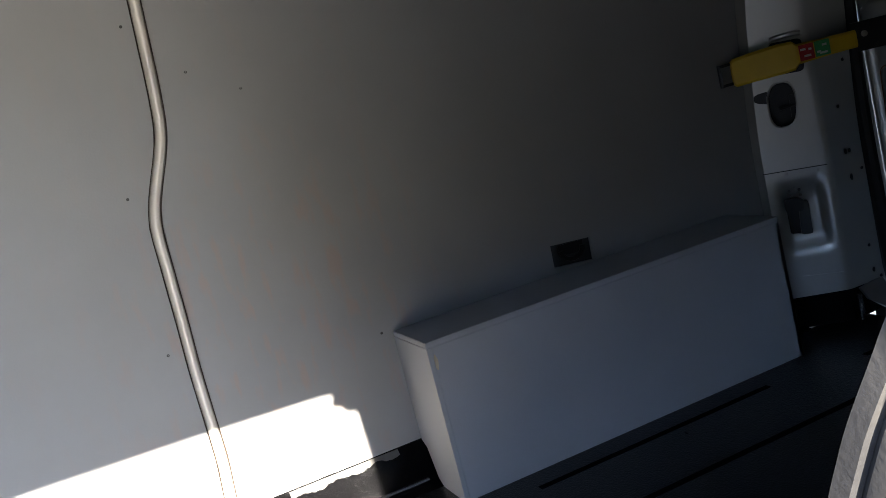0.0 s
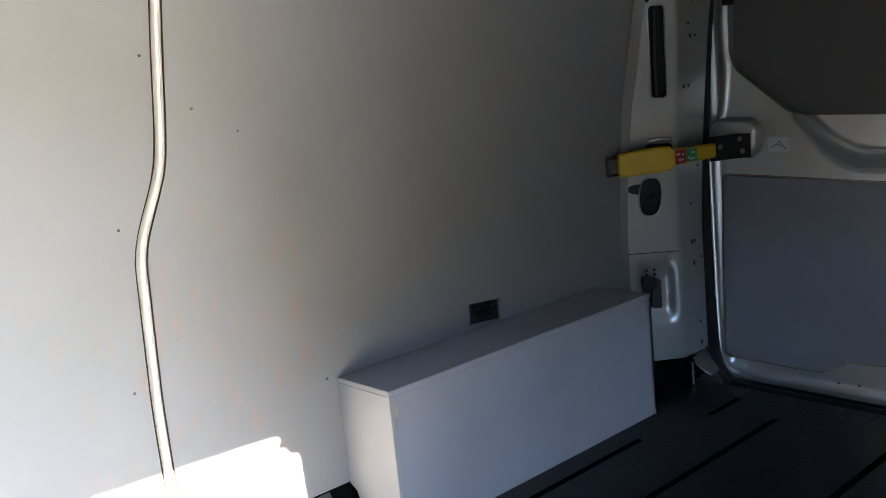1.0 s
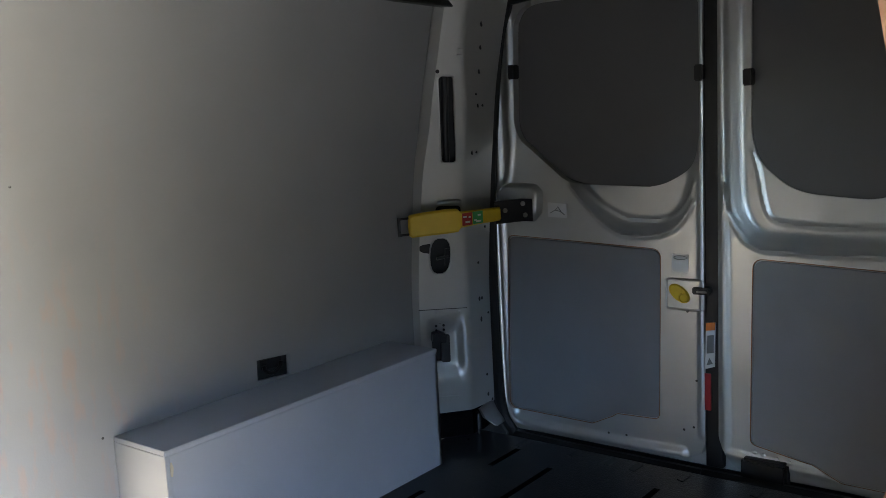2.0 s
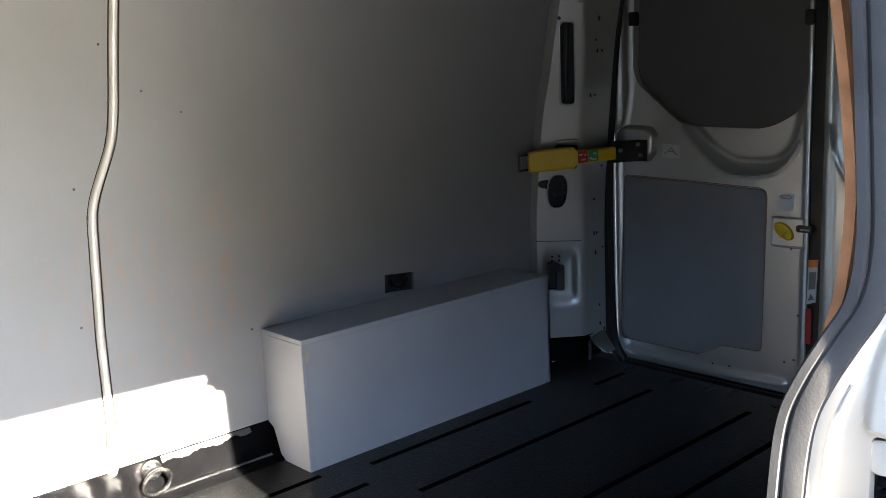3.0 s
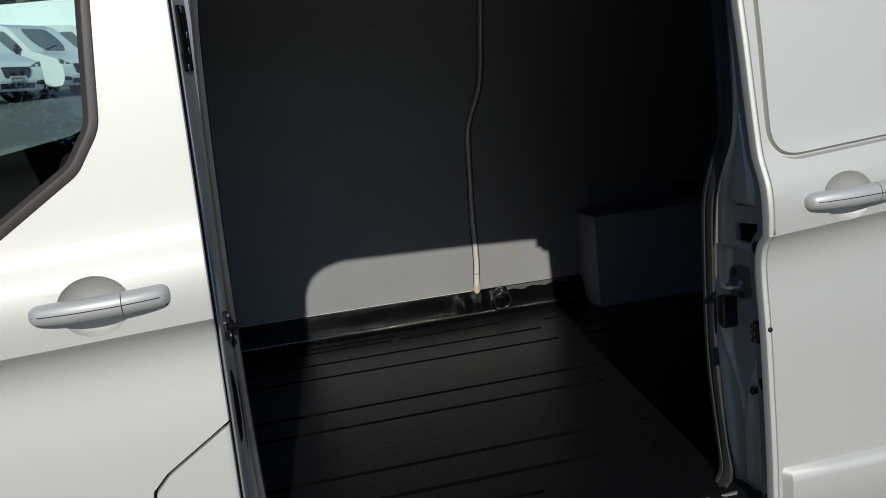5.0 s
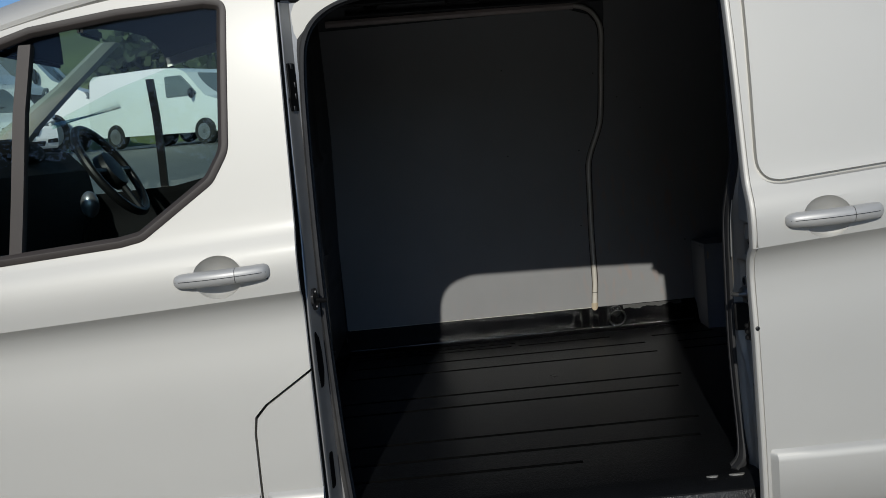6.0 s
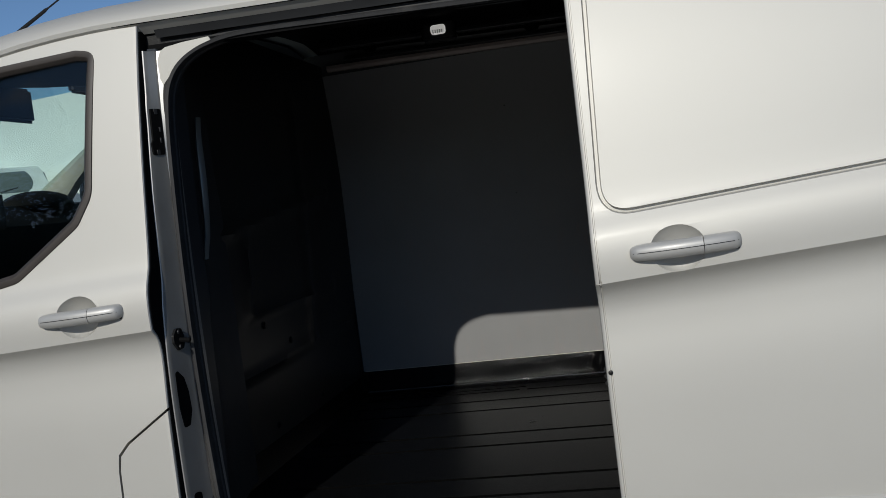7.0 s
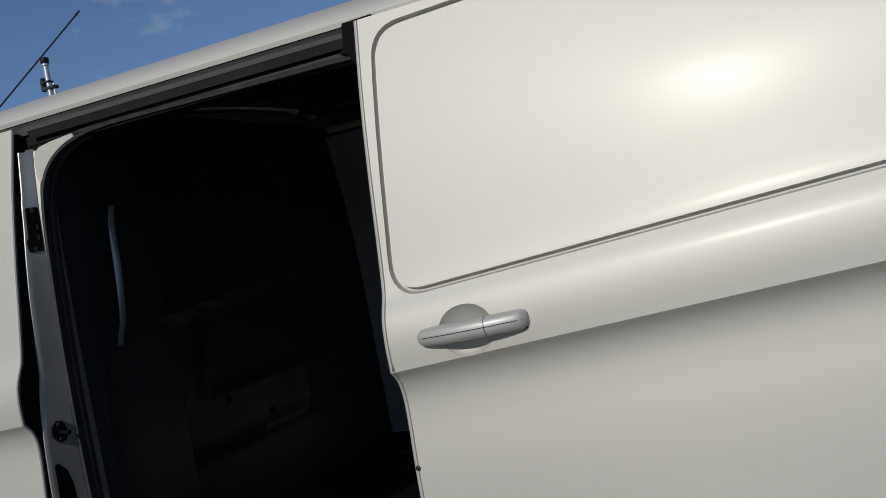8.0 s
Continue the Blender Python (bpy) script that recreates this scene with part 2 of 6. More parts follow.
def rounded(pts, r, n=5):
    """A polygon with its corners rounded; r is one radius or one a corner."""
    out, k = [], len(pts)
    for i, p in enumerate(pts):
        ri = r[i] if isinstance(r, (list, tuple)) else r
        p, a, b = Vector(p), Vector(pts[i - 1]), Vector(pts[(i + 1) % k])
        u, v = (a - p), (b - p)
        if ri <= 0:
            out.append(p)
            continue
        half = u.angle(v) / 2
        d = min(ri / math.tan(half), u.length * 0.48, v.length * 0.48)
        s, e = p + u.normalized() * d, p + v.normalized() * d
        for j in range(n + 1):
            t = j / n
            out.append((1 - t) ** 2 * s + 2 * t * (1 - t) * p + t * t * e)
    return out


def prism(poly, axis, w0, w1, bevel=0.0):
    """A flat polygon drawn out along an axis: x takes (y, z), y takes (x, z), z takes (x, y)."""
    put = {"x": lambda u, v, w: (w, u, v), "y": lambda u, v, w: (u, w, v), "z": lambda u, v, w: (u, v, w)}[axis]
    bm = loft([[put(p[0], p[1], w) for p in poly] for w in (w0, w1)])
    if bevel:
        bmesh.ops.recalc_face_normals(bm, faces=bm.faces)
        es = [e for e in bm.edges if e.is_manifold and e.calc_face_angle(0) > 1.0]
        bmesh.ops.bevel(bm, geom=es, offset=bevel, segments=2, affect="EDGES", clamp_overlap=True)
    return bm


def block(x0, x1, y0, y1, z0, z1, bevel=0.004):
    return prism([(x0, y0), (x1, y0), (x1, y1), (x0, y1)], "z", z0, z1, bevel)


def sweep(path, section, closed=False, up=None):
    """Carry a flat section (list of (u, v)) along a path; v follows `up` as near as it can."""
    pts = [Vector(p) for p in path]
    rows = []
    k = len(pts)
    side = None
    for i, p in enumerate(pts):
        a = pts[i - 1] if (i or closed) else p
        b = pts[(i + 1) % k] if (i < k - 1 or closed) else p
        t = (b - a).normalized()
        if up is not None:
            u = Vector(up).cross(t)
            u = u.normalized() if u.length > 1e-4 else side
        else:
            ref = side if side is not None else (Vector((0, 0, 1)) if abs(t.z) < 0.9 else Vector((1, 0, 0))).cross(t)
            u = (ref - t * ref.dot(t)).normalized()
        side = u
        v = t.cross(u)
        rows.append([p + u * s[0] + v * s[1] for s in section])
    if closed:
        rows.append(rows[0])
        bm, _ = grid(rows, loop=True)
        bmesh.ops.remove_doubles(bm, verts=bm.verts, dist=1e-6)
        return bm
    return loft(rows)


def circle(r, n=10, sx=1.0, sy=1.0):
    return [(r * sx * math.cos(2 * math.pi * i / n), r * sy * math.sin(2 * math.pi * i / n)) for i in range(n)]


def tube(path, r, n=10, closed=False):
    return sweep(path, circle(r, n), closed)


def lathe(profile, place, axis, n=24):
    """Turn (radius, height) pairs round an axis through a place."""
    turn = Vector(axis).normalized().to_track_quat("Z", "Y").to_matrix()
    rows = []
    for r, h in profile:
        rows.append([Vector(place) + turn @ Vector((r * math.cos(2 * math.pi * i / n), r * math.sin(2 * math.pi * i / n), h)) for i in range(n)])
    return loft(rows)


def disc(place, axis, r, h, n=16, bevel=0.15):
    b = min(r, h) * bevel
    return lathe([(r * 0.999, 0), (r, h - b), (r - b, h)], place, axis, n)


def ball(place, rx, ry, rz, n=16):
    bm = bmesh.new()
    bmesh.ops.create_uvsphere(bm, u_segments=n, v_segments=n // 2 + 2, radius=1.0)
    for v in bm.verts:
        v.co = Vector((v.co.x * rx + place[0], v.co.y * ry + place[1], v.co.z * rz + place[2]))
    return bm


def smooth(path, n=6):
    """Points of a smooth curve through the path."""
    p = [Vector(q) for q in path]
    p = [2 * p[0] - p[1]] + p + [2 * p[-1] - p[-2]]
    out = []
    for i in range(1, len(p) - 2):
        a, b, c, d = p[i - 1:i + 3]
        for j in range(n):
            t = j / n
            out.append(0.5 * ((2 * b) + (c - a) * t + (2 * a - 5 * b + 4 * c - d) * t * t + (3 * b - a - 3 * c + d) * t ** 3))
    return out + [p[-2]]


def curve_at(xs, ys):
    """A smooth function through the points (monotone cubic)."""
    xs, ys = list(xs), list(ys)
    d = [(b - a) / (q - p) for a, b, p, q in zip(ys, ys[1:], xs, xs[1:])]
    m = [d[0]] + [0 if a * b <= 0 else 2 * a * b / (a + b) for a, b in zip(d, d[1:])] + [d[-1]]

    def f(x):
        if x <= xs[0]:
            return ys[0] + m[0] * (x - xs[0])
        if x >= xs[-1]:
            return ys[-1] + m[-1] * (x - xs[-1])
        i = next(k for k in range(len(xs) - 1) if x <= xs[k + 1])
        h = xs[i + 1] - xs[i]
        t = (x - xs[i]) / h
        return (ys[i] * (1 + 2 * t) * (1 - t) ** 2 + h * m[i] * t * (1 - t) ** 2 + ys[i + 1] * t * t * (3 - 2 * t) + h * m[i + 1] * t * t * (t - 1))
    return f


# ---- the van: shared shapes ----
FLOOR_Z, DECK_X0, DECK_X1 = 0.58, -0.455, 2.265
wall_y = curve_at([0.5, 0.66, 1.0, 1.3, 1.5, 1.66, 1.8, 1.92, 2.0], [0.862, 0.862, 0.862, 0.843, 0.821, 0.80, 0.77, 0.738, 0.71])
SIDE_Z = [0.34, 0.42, 0.50, 0.60, 0.70, 0.76, 0.82, 0.88, 0.94, 0.98, 1.01, 1.03, 1.05, 1.07, 1.085, 1.10, 1.112, 1.122, 1.13, 1.137, 1.143, 1.1475, 1.151, 1.165, 1.185, 1.21, 1.235, 1.25, 1.262, 1.275, 1.29, 1.31, 1.34, 1.40, 1.50, 1.60, 1.70, 1.78, 1.82, 1.842]
side_low = curve_at([0.34, 0.5, 0.7, 0.82, 0.94, 1.0, 1.05, 1.085, 1.112, 1.13, 1.1475], [0.957, 0.979, 0.985, 0.983, 0.980, 0.976, 0.972, 0.971, 0.975, 0.983, 1.001])
side_high = curve_at([1.1475, 1.19, 1.235, 1.262, 1.29, 1.34, 1.5, 1.7, 1.842], [1.001, 1.0025, 0.998, 0.988, 0.975, 0.965, 0.941, 0.905, 0.872])


def side(z):
    return side_low(z) if z < 1.1475 else side_high(z)


def rise(x):
    """How the roof line bows along the van."""
    return 0.012 - 0.026 * (x + 0.4) if x > -0.4 else 0.012 - 0.2 * (x + 0.4) ** 2


def lift(x, z):
    """Height z, carried along with the roof line in the upper part of the side."""
    t = min(1.0, max(0.0, (z - 1.55) / 0.29))
    return z + rise(x) * t * t * (3 - 2 * t)


def shear(z, x, at):
    """The crease and shoulder climb towards the rear; at is (x0, slope) of the panel."""
    a = min(1.0, max(0.0, (z - 0.68) / 0.25))
    b = min(1.0, max(0.0, (1.78 - z) / 0.35))
    return at[1] * (x - at[0]) * a * a * (3 - 2 * a) * b * b * (3 - 2 * b)


FRONT, SLIDE = (-0.32, 0.045), (0.663, 0.068)


def skin(x, z, at):
    """How far out the flank stands at a place on a panel."""
    return side(z - shear(z, x, at))


def tuck(x):
    """How far the flank draws in towards the nose."""
    return 0.05 * max(0.0, -0.6 - x) ** 2 * 0.6


def tall(z):
    """The far flank stands higher by a hand's width over the waist line."""
    t = min(1.0, max(0.0, (z - 0.95) / 0.25))
    return 0.09 * t * t * (3 - 2 * t)


def flank(xs, zs, out, thick, s=-1, edge0=0.0, edge1=0.0, at=FRONT):
    """A panel of the van's flank, as a closed sheet with rounded ends."""
    def rows(d):
        g = []
        for z in zs:
            r = []
            for i, x in enumerate(xs):
                e = 0
                if d == 0 and edge0 and x - xs[0] < edge0:
                    q = 1 - (x - xs[0]) / edge0
                    e = edge0 * (1 - math.sqrt(max(0, 1 - q * q)))
                if d == 0 and edge1 and xs[-1] - x < edge1:
                    q = 1 - (xs[-1] - x) / edge1
                    e = edge1 * (1 - math.sqrt(max(0, 1 - q * q)))
                r.append((x, s * (side(z) + out - tuck(x) - d - e), lift(x, z + shear(z, x, at)) + (tall(z) if s > 0 else 0)))
            g.append(r)
        return g
    return shell(rows(0), rows(thick))


def spread(a, b, step):
    k = max(1, round(abs(b - a) / step))
    return [a + (b - a) * i / k for i in range(k + 1)]


van = new("panel_van")
van.empty_display_size = 0.3
tagged(van, "silver panel van with its side loading door slid open", "van")

# ---- the deck ----
GROOVES = [(0.742, -0.40, 0.255), (0.690, -0.40, 0.235), (0.690, 0.265, 0.64), (0.540, -0.40, 0.752), (0.386, -0.40, 0.762), (0.052, -0.40, 0.762), (-0.092, -0.40, 0.715),
           (-0.418, -0.40, 0.685), (-0.575, -0.40, 0.645), (-0.700, -0.40, 0.30),
           (0.640, 0.80, 1.05), (0.515, 0.875, 1.103), (0.389, 0.866, 1.103), (0.602, 1.18, 1.79), (0.388, 1.16, 2.10), (0.548, 2.03, 2.18), (0.070, 1.20, 2.12), (-0.086, 1.24, 2.05),
           (-0.26, 1.20, 2.10), (-0.42, 0.87, 2.10), (-0.575, 0.87, 2.10)]



def deck_z(x, y):
    z = FLOOR_Z
    for gy, a, b in GROOVES:
        dy = abs(y - gy)
        if dy < 0.02 and a - 0.02 < x < b + 0.02:
            w = 1.0 if dy < 0.006 else max(0.0, 1 - (dy - 0.006) / 0.003)
            e = min(1.0, max(0.0, min(x - a, b - x) / 0.05))
            z -= 0.013 * w * e
    return z


ys = set(spread(-0.745, 0.80, 0.06))
for gy, _, _ in GROOVES:
    ys |= {round(gy + d, 4) for d in (-0.02, -0.0095, -0.006, 0.006, 0.0095, 0.02)}
near = lambda v: min(abs(v - g[0]) for g in GROOVES) < 0.0235
ys = sorted(v for v in ys if not near(v) or any(abs(abs(v - g[0]) - d) < 0.0002 for g in GROOVES for d in (0.02, 0.0095, 0.006)))
xs = sorted(set([round(v, 4) for v in spread(DECK_X0, DECK_X1, 0.05)] + [round(c + d, 4) for _, a, b in GROOVES for c, s in ((a, 1), (b, -1)) for d in (0.0, 0.025 * s, 0.05 * s)]))
bm = bmesh.new()
vs = {}
sunk = [bmesh.new() for _ in GROOVES]
sunk_vs = [{} for _ in GROOVES]
for i in range(len(xs) - 1):
    for j in range(len(ys) - 1):
        cx, cy = (xs[i] + xs[i + 1]) / 2, (ys[j] + ys[j + 1]) / 2
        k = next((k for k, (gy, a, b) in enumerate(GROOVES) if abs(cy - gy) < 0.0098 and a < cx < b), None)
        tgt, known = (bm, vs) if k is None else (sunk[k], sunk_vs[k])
        q = []
        for u, v in ((i, j), (i + 1, j), (i + 1, j + 1), (i, j + 1)):
            if (u, v) not in known:
                known[(u, v)] = tgt.verts.new((xs[u], ys[v], deck_z(xs[u], ys[v])))
            q.append(known[(u, v)])
        tgt.faces.new(q)
floor = part("load_floor", bm, FLOOR, van, "dusty black-coated steel load floor with long grooves")
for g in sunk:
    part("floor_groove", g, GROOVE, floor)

# black kick-up along the far wall, with its swellings at the pillars
KICK = [(0.795, 0.5802), (0.815, 0.584), (0.834, 0.588), (0.843, 0.594), (0.847, 0.604), (0.850, 0.622), (0.854, 0.645), (0.857, 0.664), (0.8605, 0.6745)]


def kick_row(x):
    r = []
    swell = sum(0.022 * math.exp(-((x - c) / 0.022) ** 2) for c in (0.555, 0.625, 0.70))
    swell += 0.012 * math.exp(-((x - 0.98) / 0.05) ** 2)
    for y, z in KICK:
        k = math.sin(min(1, max(0, (z - 0.58) / 0.09)) * math.pi)
        r.append((x, y - swell * k - 0.004 * k * noise.noise((x * 9, z * 20, 3)), z + (0.004 * noise.noise((x * 14, 0, 1)) if z > 0.66 else 0)))
    r.append((x, 0.90, 0.676))
    return r


bm, _ = grid([kick_row(x) for x in spread(DECK_X0, 2.12, 0.0125)])
part("kick_strip", bm, GLOSS_BLACK, van, "thick wet-looking black coating along the wall foot")
# the strip of grey primer that the coating missed
bm, _ = grid([[(x, 0.8592 - 0.0095 * (1 - t), 0.6735 - (0.013 + 0.012 * noise.noise((x * 22, 2, 0)) + 0.004 * noise.noise((x * 90, 2, 7))) * (1 - t)) for t in (0, 0.5, 1)] for x in spread(0.735, 0.985, 0.003)])
part("bare_patch", bm, PRIMER, van, "uncoated grey strip at the wall foot")
bead = [(x, 0.836 - 0.0015 * noise.noise((x * 7, 4, 1)), 0.5905) for x in spread(DECK_X0 + 0.02, 1.03, 0.02)]
part("kick_bead", tube(bead, 0.0058, 8), WET, van, "glossy bead of coating along the floor edge")
# Thin pale tube along the top of the kick strip.
part("wall_foot_lip", tube([(x, 0.8585, 0.6758 + 0.0006 * noise.noise((x * 20, 1, 1))) for x in spread(DECK_X0 + 0.02, 0.60, 0.02)], 0.0013, 6), RIB, van, "thin pale line along the wall foot")
# near kick-up and the sill
bm, _ = grid([[(x, -0.745, 0.58), (x, -0.765, 0.60), (x, -0.775, 0.66)] for x in (0.72, 1.5, 2.12)])
part("kick_strip", bm, GLOSS_BLACK, van)
bm = shell([[(x, y, z) for y, z in ((-0.742, 0.581), (-0.80, 0.580), (-0.855, 0.578), (-0.905, 0.574), (-0.93, 0.560), (-0.95, 0.52), (-0.955, 0.42))] for x in spread(-0.32, 0.74, 0.1)],
           [[(x, y, z - 0.03) for y, z in ((-0.742, 0.581), (-0.80, 0.580), (-0.84, 0.578), (-0.88, 0.574), (-0.90, 0.560), (-0.92, 0.52), (-0.925, 0.42))] for x in spread(-0.32, 0.74, 0.1)])
part("door_sill", bm, FLOOR, van, "black-coated entry sill with small glints")
bm = shell([[(x, y, z) for y, z in ((-0.868, 0.5815), (-0.906, 0.5785), (-0.934, 0.563))] for x in spread(-0.30, 0.70, 0.1)],
           [[(x, y, z - 0.004) for y, z in ((-0.868, 0.5815), (-0.906, 0.5785), (-0.934, 0.563))] for x in spread(-0.30, 0.70, 0.1)])
part("sill_strip", bm, FLOOR, van, "black-coated sill edge")
# Silver pads put in for small glints on the sill edge.
for x0, x1 in ((0.565, 0.600), (0.620, 0.664)):
    part("glint_pad", prism(rounded([(x0, -0.888), (x1, -0.886), (x1 - 0.008, -0.897), (x0 + 0.012, -0.896)], 0.003), "z", 0.5800, 0.5835, 0.001), SILVER_IN, van, "small silver pad standing for a glint on the sill")

# ---- far wall lining ----
TRIM_XZ = [(0.616, 0.668), (0.622, 0.74), (0.626, 0.80), (0.626, 0.967), (0.629, 1.08), (0.631, 1.20), (0.632, 1.27), (0.640, 1.315), (0.656, 1.36), (0.676, 1.41), (0.690, 1.455), (0.698, 1.52), (0.704, 1.62), (0.709, 1.73), (0.711, 1.815), (0.697, 1.866), (0.662, 1.904), (0.612, 1.922), (0.56, 1.927)]
TRIM = smooth([(x, 0, z) for x, z in TRIM_XZ], 4)
seam_x = curve_at([p[1] for p in TRIM_XZ[:15]], [p[0] for p in TRIM_XZ[:15]])


def lining(x_of, x_to, z0, z1, nx):
    """Ply sheet on the far wall between two upright edges given as functions of height."""
    zs = spread(z0, z1, 0.03)
    outer, inner = [], []
    for z in zs:
        a, b = x_of(z), x_to(z)
        r = [a + (b - a) * i / nx for i in range(nx + 1)]
        outer.append([(x, wall_y(z) + 0.0012 * noise.noise((x * 3, z * 3, 0)), z) for x in r])
        inner.append([(x, wall_y(z) + 0.009, z) for x in r])
    return shell(outer, inner)


def left_edge(z):
    if z <= 1.815:
        return seam_x(z) - 0.0135
    t = min(1.0, (z - 1.815) / 0.100)
    return 0.697 - 0.13 * (1 - math.sqrt(max(0.0, 1 - t * t)))


part("wall_panel", lining(lambda z: DECK_X0 + 0.012, left_edge, 0.6755, 1.915, 14), PLY, van, "grey-painted ply wall panel with rounded top corner")
wall_rear = part("wall_panel", lining(lambda z: seam_x(min(z, 1.75)) + 0.0135, lambda z: 2.105 + 0.05 * max(0.0, z - 1.2), 0.6755, 1.935, 16), PLY, van,
                 "grey-painted ply wall panel with rub marks")
cut(wall_rear, prism([(1.466, 0.940), (1.574, 0.930), (1.577, 0.984), (1.468, 0.993)], "y", 0.80, 0.95))
# rounded body rib that shows between the two sheets
sec = [(-0.0108, -0.012), (-0.0105, -0.001), (-0.0075, 0.004), (-0.004, 0.0068), (0, 0.0078), (0.004, 0.0068), (0.0075, 0.004), (0.0105, -0.001), (0.0108, -0.012)]
rows = []
for i, p in enumerate(TRIM):
    a, b = TRIM[max(0, i - 1)], TRIM[min(len(TRIM) - 1, i + 1)]
    t = (b - a).normalized()
    w = 1.0 + 0.25 * max(0, 1 - (p.z - 0.66) / 0.12)
    n2 = Vector((t.z, 0, -t.x))
    y = wall_y(p.z)
    rows.append([Vector((p.x, y, p.z)) + n2 * u * w + Vector((0, -v, 0)) for u, v in sec])
part("body_rib", loft(rows), RIB, van, "slim rounded pale grey body rib between ply sheets")
# Dark brown lines beside the rib, for its brownish edges and shadow line.
for s_ in (-1, 1):
    joint = []
    for i, p in enumerate(TRIM):
        t = (TRIM[min(len(TRIM) - 1, i + 1)] - TRIM[max(0, i - 1)]).normalized()
        joint.append([Vector((p.x, wall_y(p.z), p.z)) + Vector((t.z, 0, -t.x)) * (u * s_) + Vector((0, -v, 0)) for u, v in ((0.0108, -0.004), (0.0110, 0.0016), (0.0122, 0.0018), (0.0128, 0.0006), (0.0128, -0.004))])
    part("rib_joint", loft(joint), JOINT, van)
rows = [[Vector((seam_x(z) + u * 1.45, wall_y(z) - v * 1.35, z)) for u, v in sec] for z in [0.664, 0.672, 0.68, 0.688, 0.694]]
part("rib_seam", loft([[Vector((seam_x(z) + u * 1.12, wall_y(z) - v * 1.10 - 0.0004, z)) for u, v in sec] for z in (0.7385, 0.7395, 0.7405)]), PRIMER, van)
part("filler_patch", loft(rows), FILLER, van, "cream filler smeared over the rib's foot")
rail = [(x, 0.726, 1.939 - 0.018 * (x + 0.385)) for x in spread(-0.385, 0.60, 0.1)]
part("wall_rail", sweep(rail, [(-0.012, -0.012), (0.012, -0.012), (0.012, 0.010), (0.0, 0.014), (-0.012, 0.010)], up=(0, -1, 0)), surf("dull_brown_grey_rail", (0.42, 0.35, 0.32), 0.45, 0.0), van, "thin dull metal rail over the wall panel")
# what shows behind the sheets
bm, _ = grid([[(x, wall_y(z) + 0.020, z) for x in spread(-0.50, 2.2, 0.3)] for z in spread(0.60, 2.0, 0.1)])
part("inner_skin", bm, DARKMETAL, van)
part("lashing_pocket", shell([[(x, 0.879, z) for x in (1.44, 1.52, 1.60)] for z in (0.90, 1.02)], [[(x, 0.884, z) for x in (1.44, 1.52, 1.60)] for z in (0.90, 1.02)]), PILLAR, van, "dark blue-grey sheet behind a hole in the ply")
part("lashing_ring", tube([(1.525 + 0.03 * math.cos(a), 0.868, 0.972 + 0.026 * math.sin(a)) for a in [math.pi + i * math.pi / 8 for i in range(9)]], 0.006, 8), PLASTIC, van, "black lashing ring in a wall recess")
part("lashing_plate", prism([(1.49, 0.96), (1.56, 0.956), (1.56, 0.985), (1.49, 0.988)], "y", 0.872, 0.878, 0.002), PLASTIC, van)
# screws
for sx, sz in ((0.672, 1.655), (0.597, 1.346), (0.765, 1.552), (0.705, 1.50), (0.86, 1.50), (0.585, 1.03), (1.02, 0.93), (0.30, 1.35), (0.30, 1.70)):
    s = part("screw", lathe([(0.0030, 0.0), (0.0030, 0.0010), (0.0016, 0.0013), (0.0008, 0.0007)], (sx, wall_y(sz) + 0.0004, sz), (0, -1, 0), 10), PRIMER, van)

# ring on the floor beside the rib
ring = [(0.70 + 0.034 * math.cos(a), 0.822 - 0.012 * (1 + math.sin(a)), 0.632 + 0.034 * math.sin(a)) for a in [i * 2 * math.pi / 20 for i in range(20)]]
part("lashing_ring", tube(ring, 0.0055, 8, True), WET, van, "black-coated steel lashing ring at the wall foot")
part("ring_boss", lathe([(0.026, 0), (0.026, 0.012), (0.018, 0.02), (0.008, 0.022)], (0.70, 0.842, 0.655), (0, -1, -0.2), 16), WET, van)

# ---- bulkhead ----
def bulk_x(y, z):
    d = 0.014 * math.exp(-((z - 1.335 - 0.12 * (y + 0.35)) / 0.022) ** 2) * (1 if -0.62 < y < 0.62 else 0)
    for y0, y1, z0, z1 in ((-0.54, -0.33, 1.050, 1.062), (-0.20, 0.62, 1.078, 1.082), (-0.70, 0.80, 0.895, 0.910)):
        if y0 < y < y1:
            d += 0.012 * math.exp(-((z - z0 - (z1 - z0) * (y - y0) / (y1 - y0)) / 0.012) ** 2)
    d += 0.012 * math.exp(-((y + 0.235 - 0.10 * (z - 1.08)) / 0.02) ** 2) * (1 if 1.07 < z < 1.32 else 0)
    d += 0.010 * math.exp(-((y - 0.32) / 0.03) ** 2) * (1 if 0.9 < z < 1.8 else 0)
    return DECK_X0 + 0.006 + d - 0.03 * max(0, (z - 1.5)) + 0.09 * max(0.0, (z - 0.9) * 0.5)


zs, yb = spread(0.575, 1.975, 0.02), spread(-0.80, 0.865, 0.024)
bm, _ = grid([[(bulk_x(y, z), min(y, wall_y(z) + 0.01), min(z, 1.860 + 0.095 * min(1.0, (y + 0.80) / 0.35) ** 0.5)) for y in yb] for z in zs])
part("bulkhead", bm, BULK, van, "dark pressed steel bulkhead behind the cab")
for y, z in ((-0.37, 0.833), (-0.128, 1.031), (0.092, 0.948), (0.35, 0.70), (-0.1, 0.70)):
    part("bulkhead_bolt", lathe([(0.011, 0), (0.011, 0.005), (0.006, 0.008)], (bulk_x(y, z), y, z), (1, 0, 0), 8), PLASTIC, van)
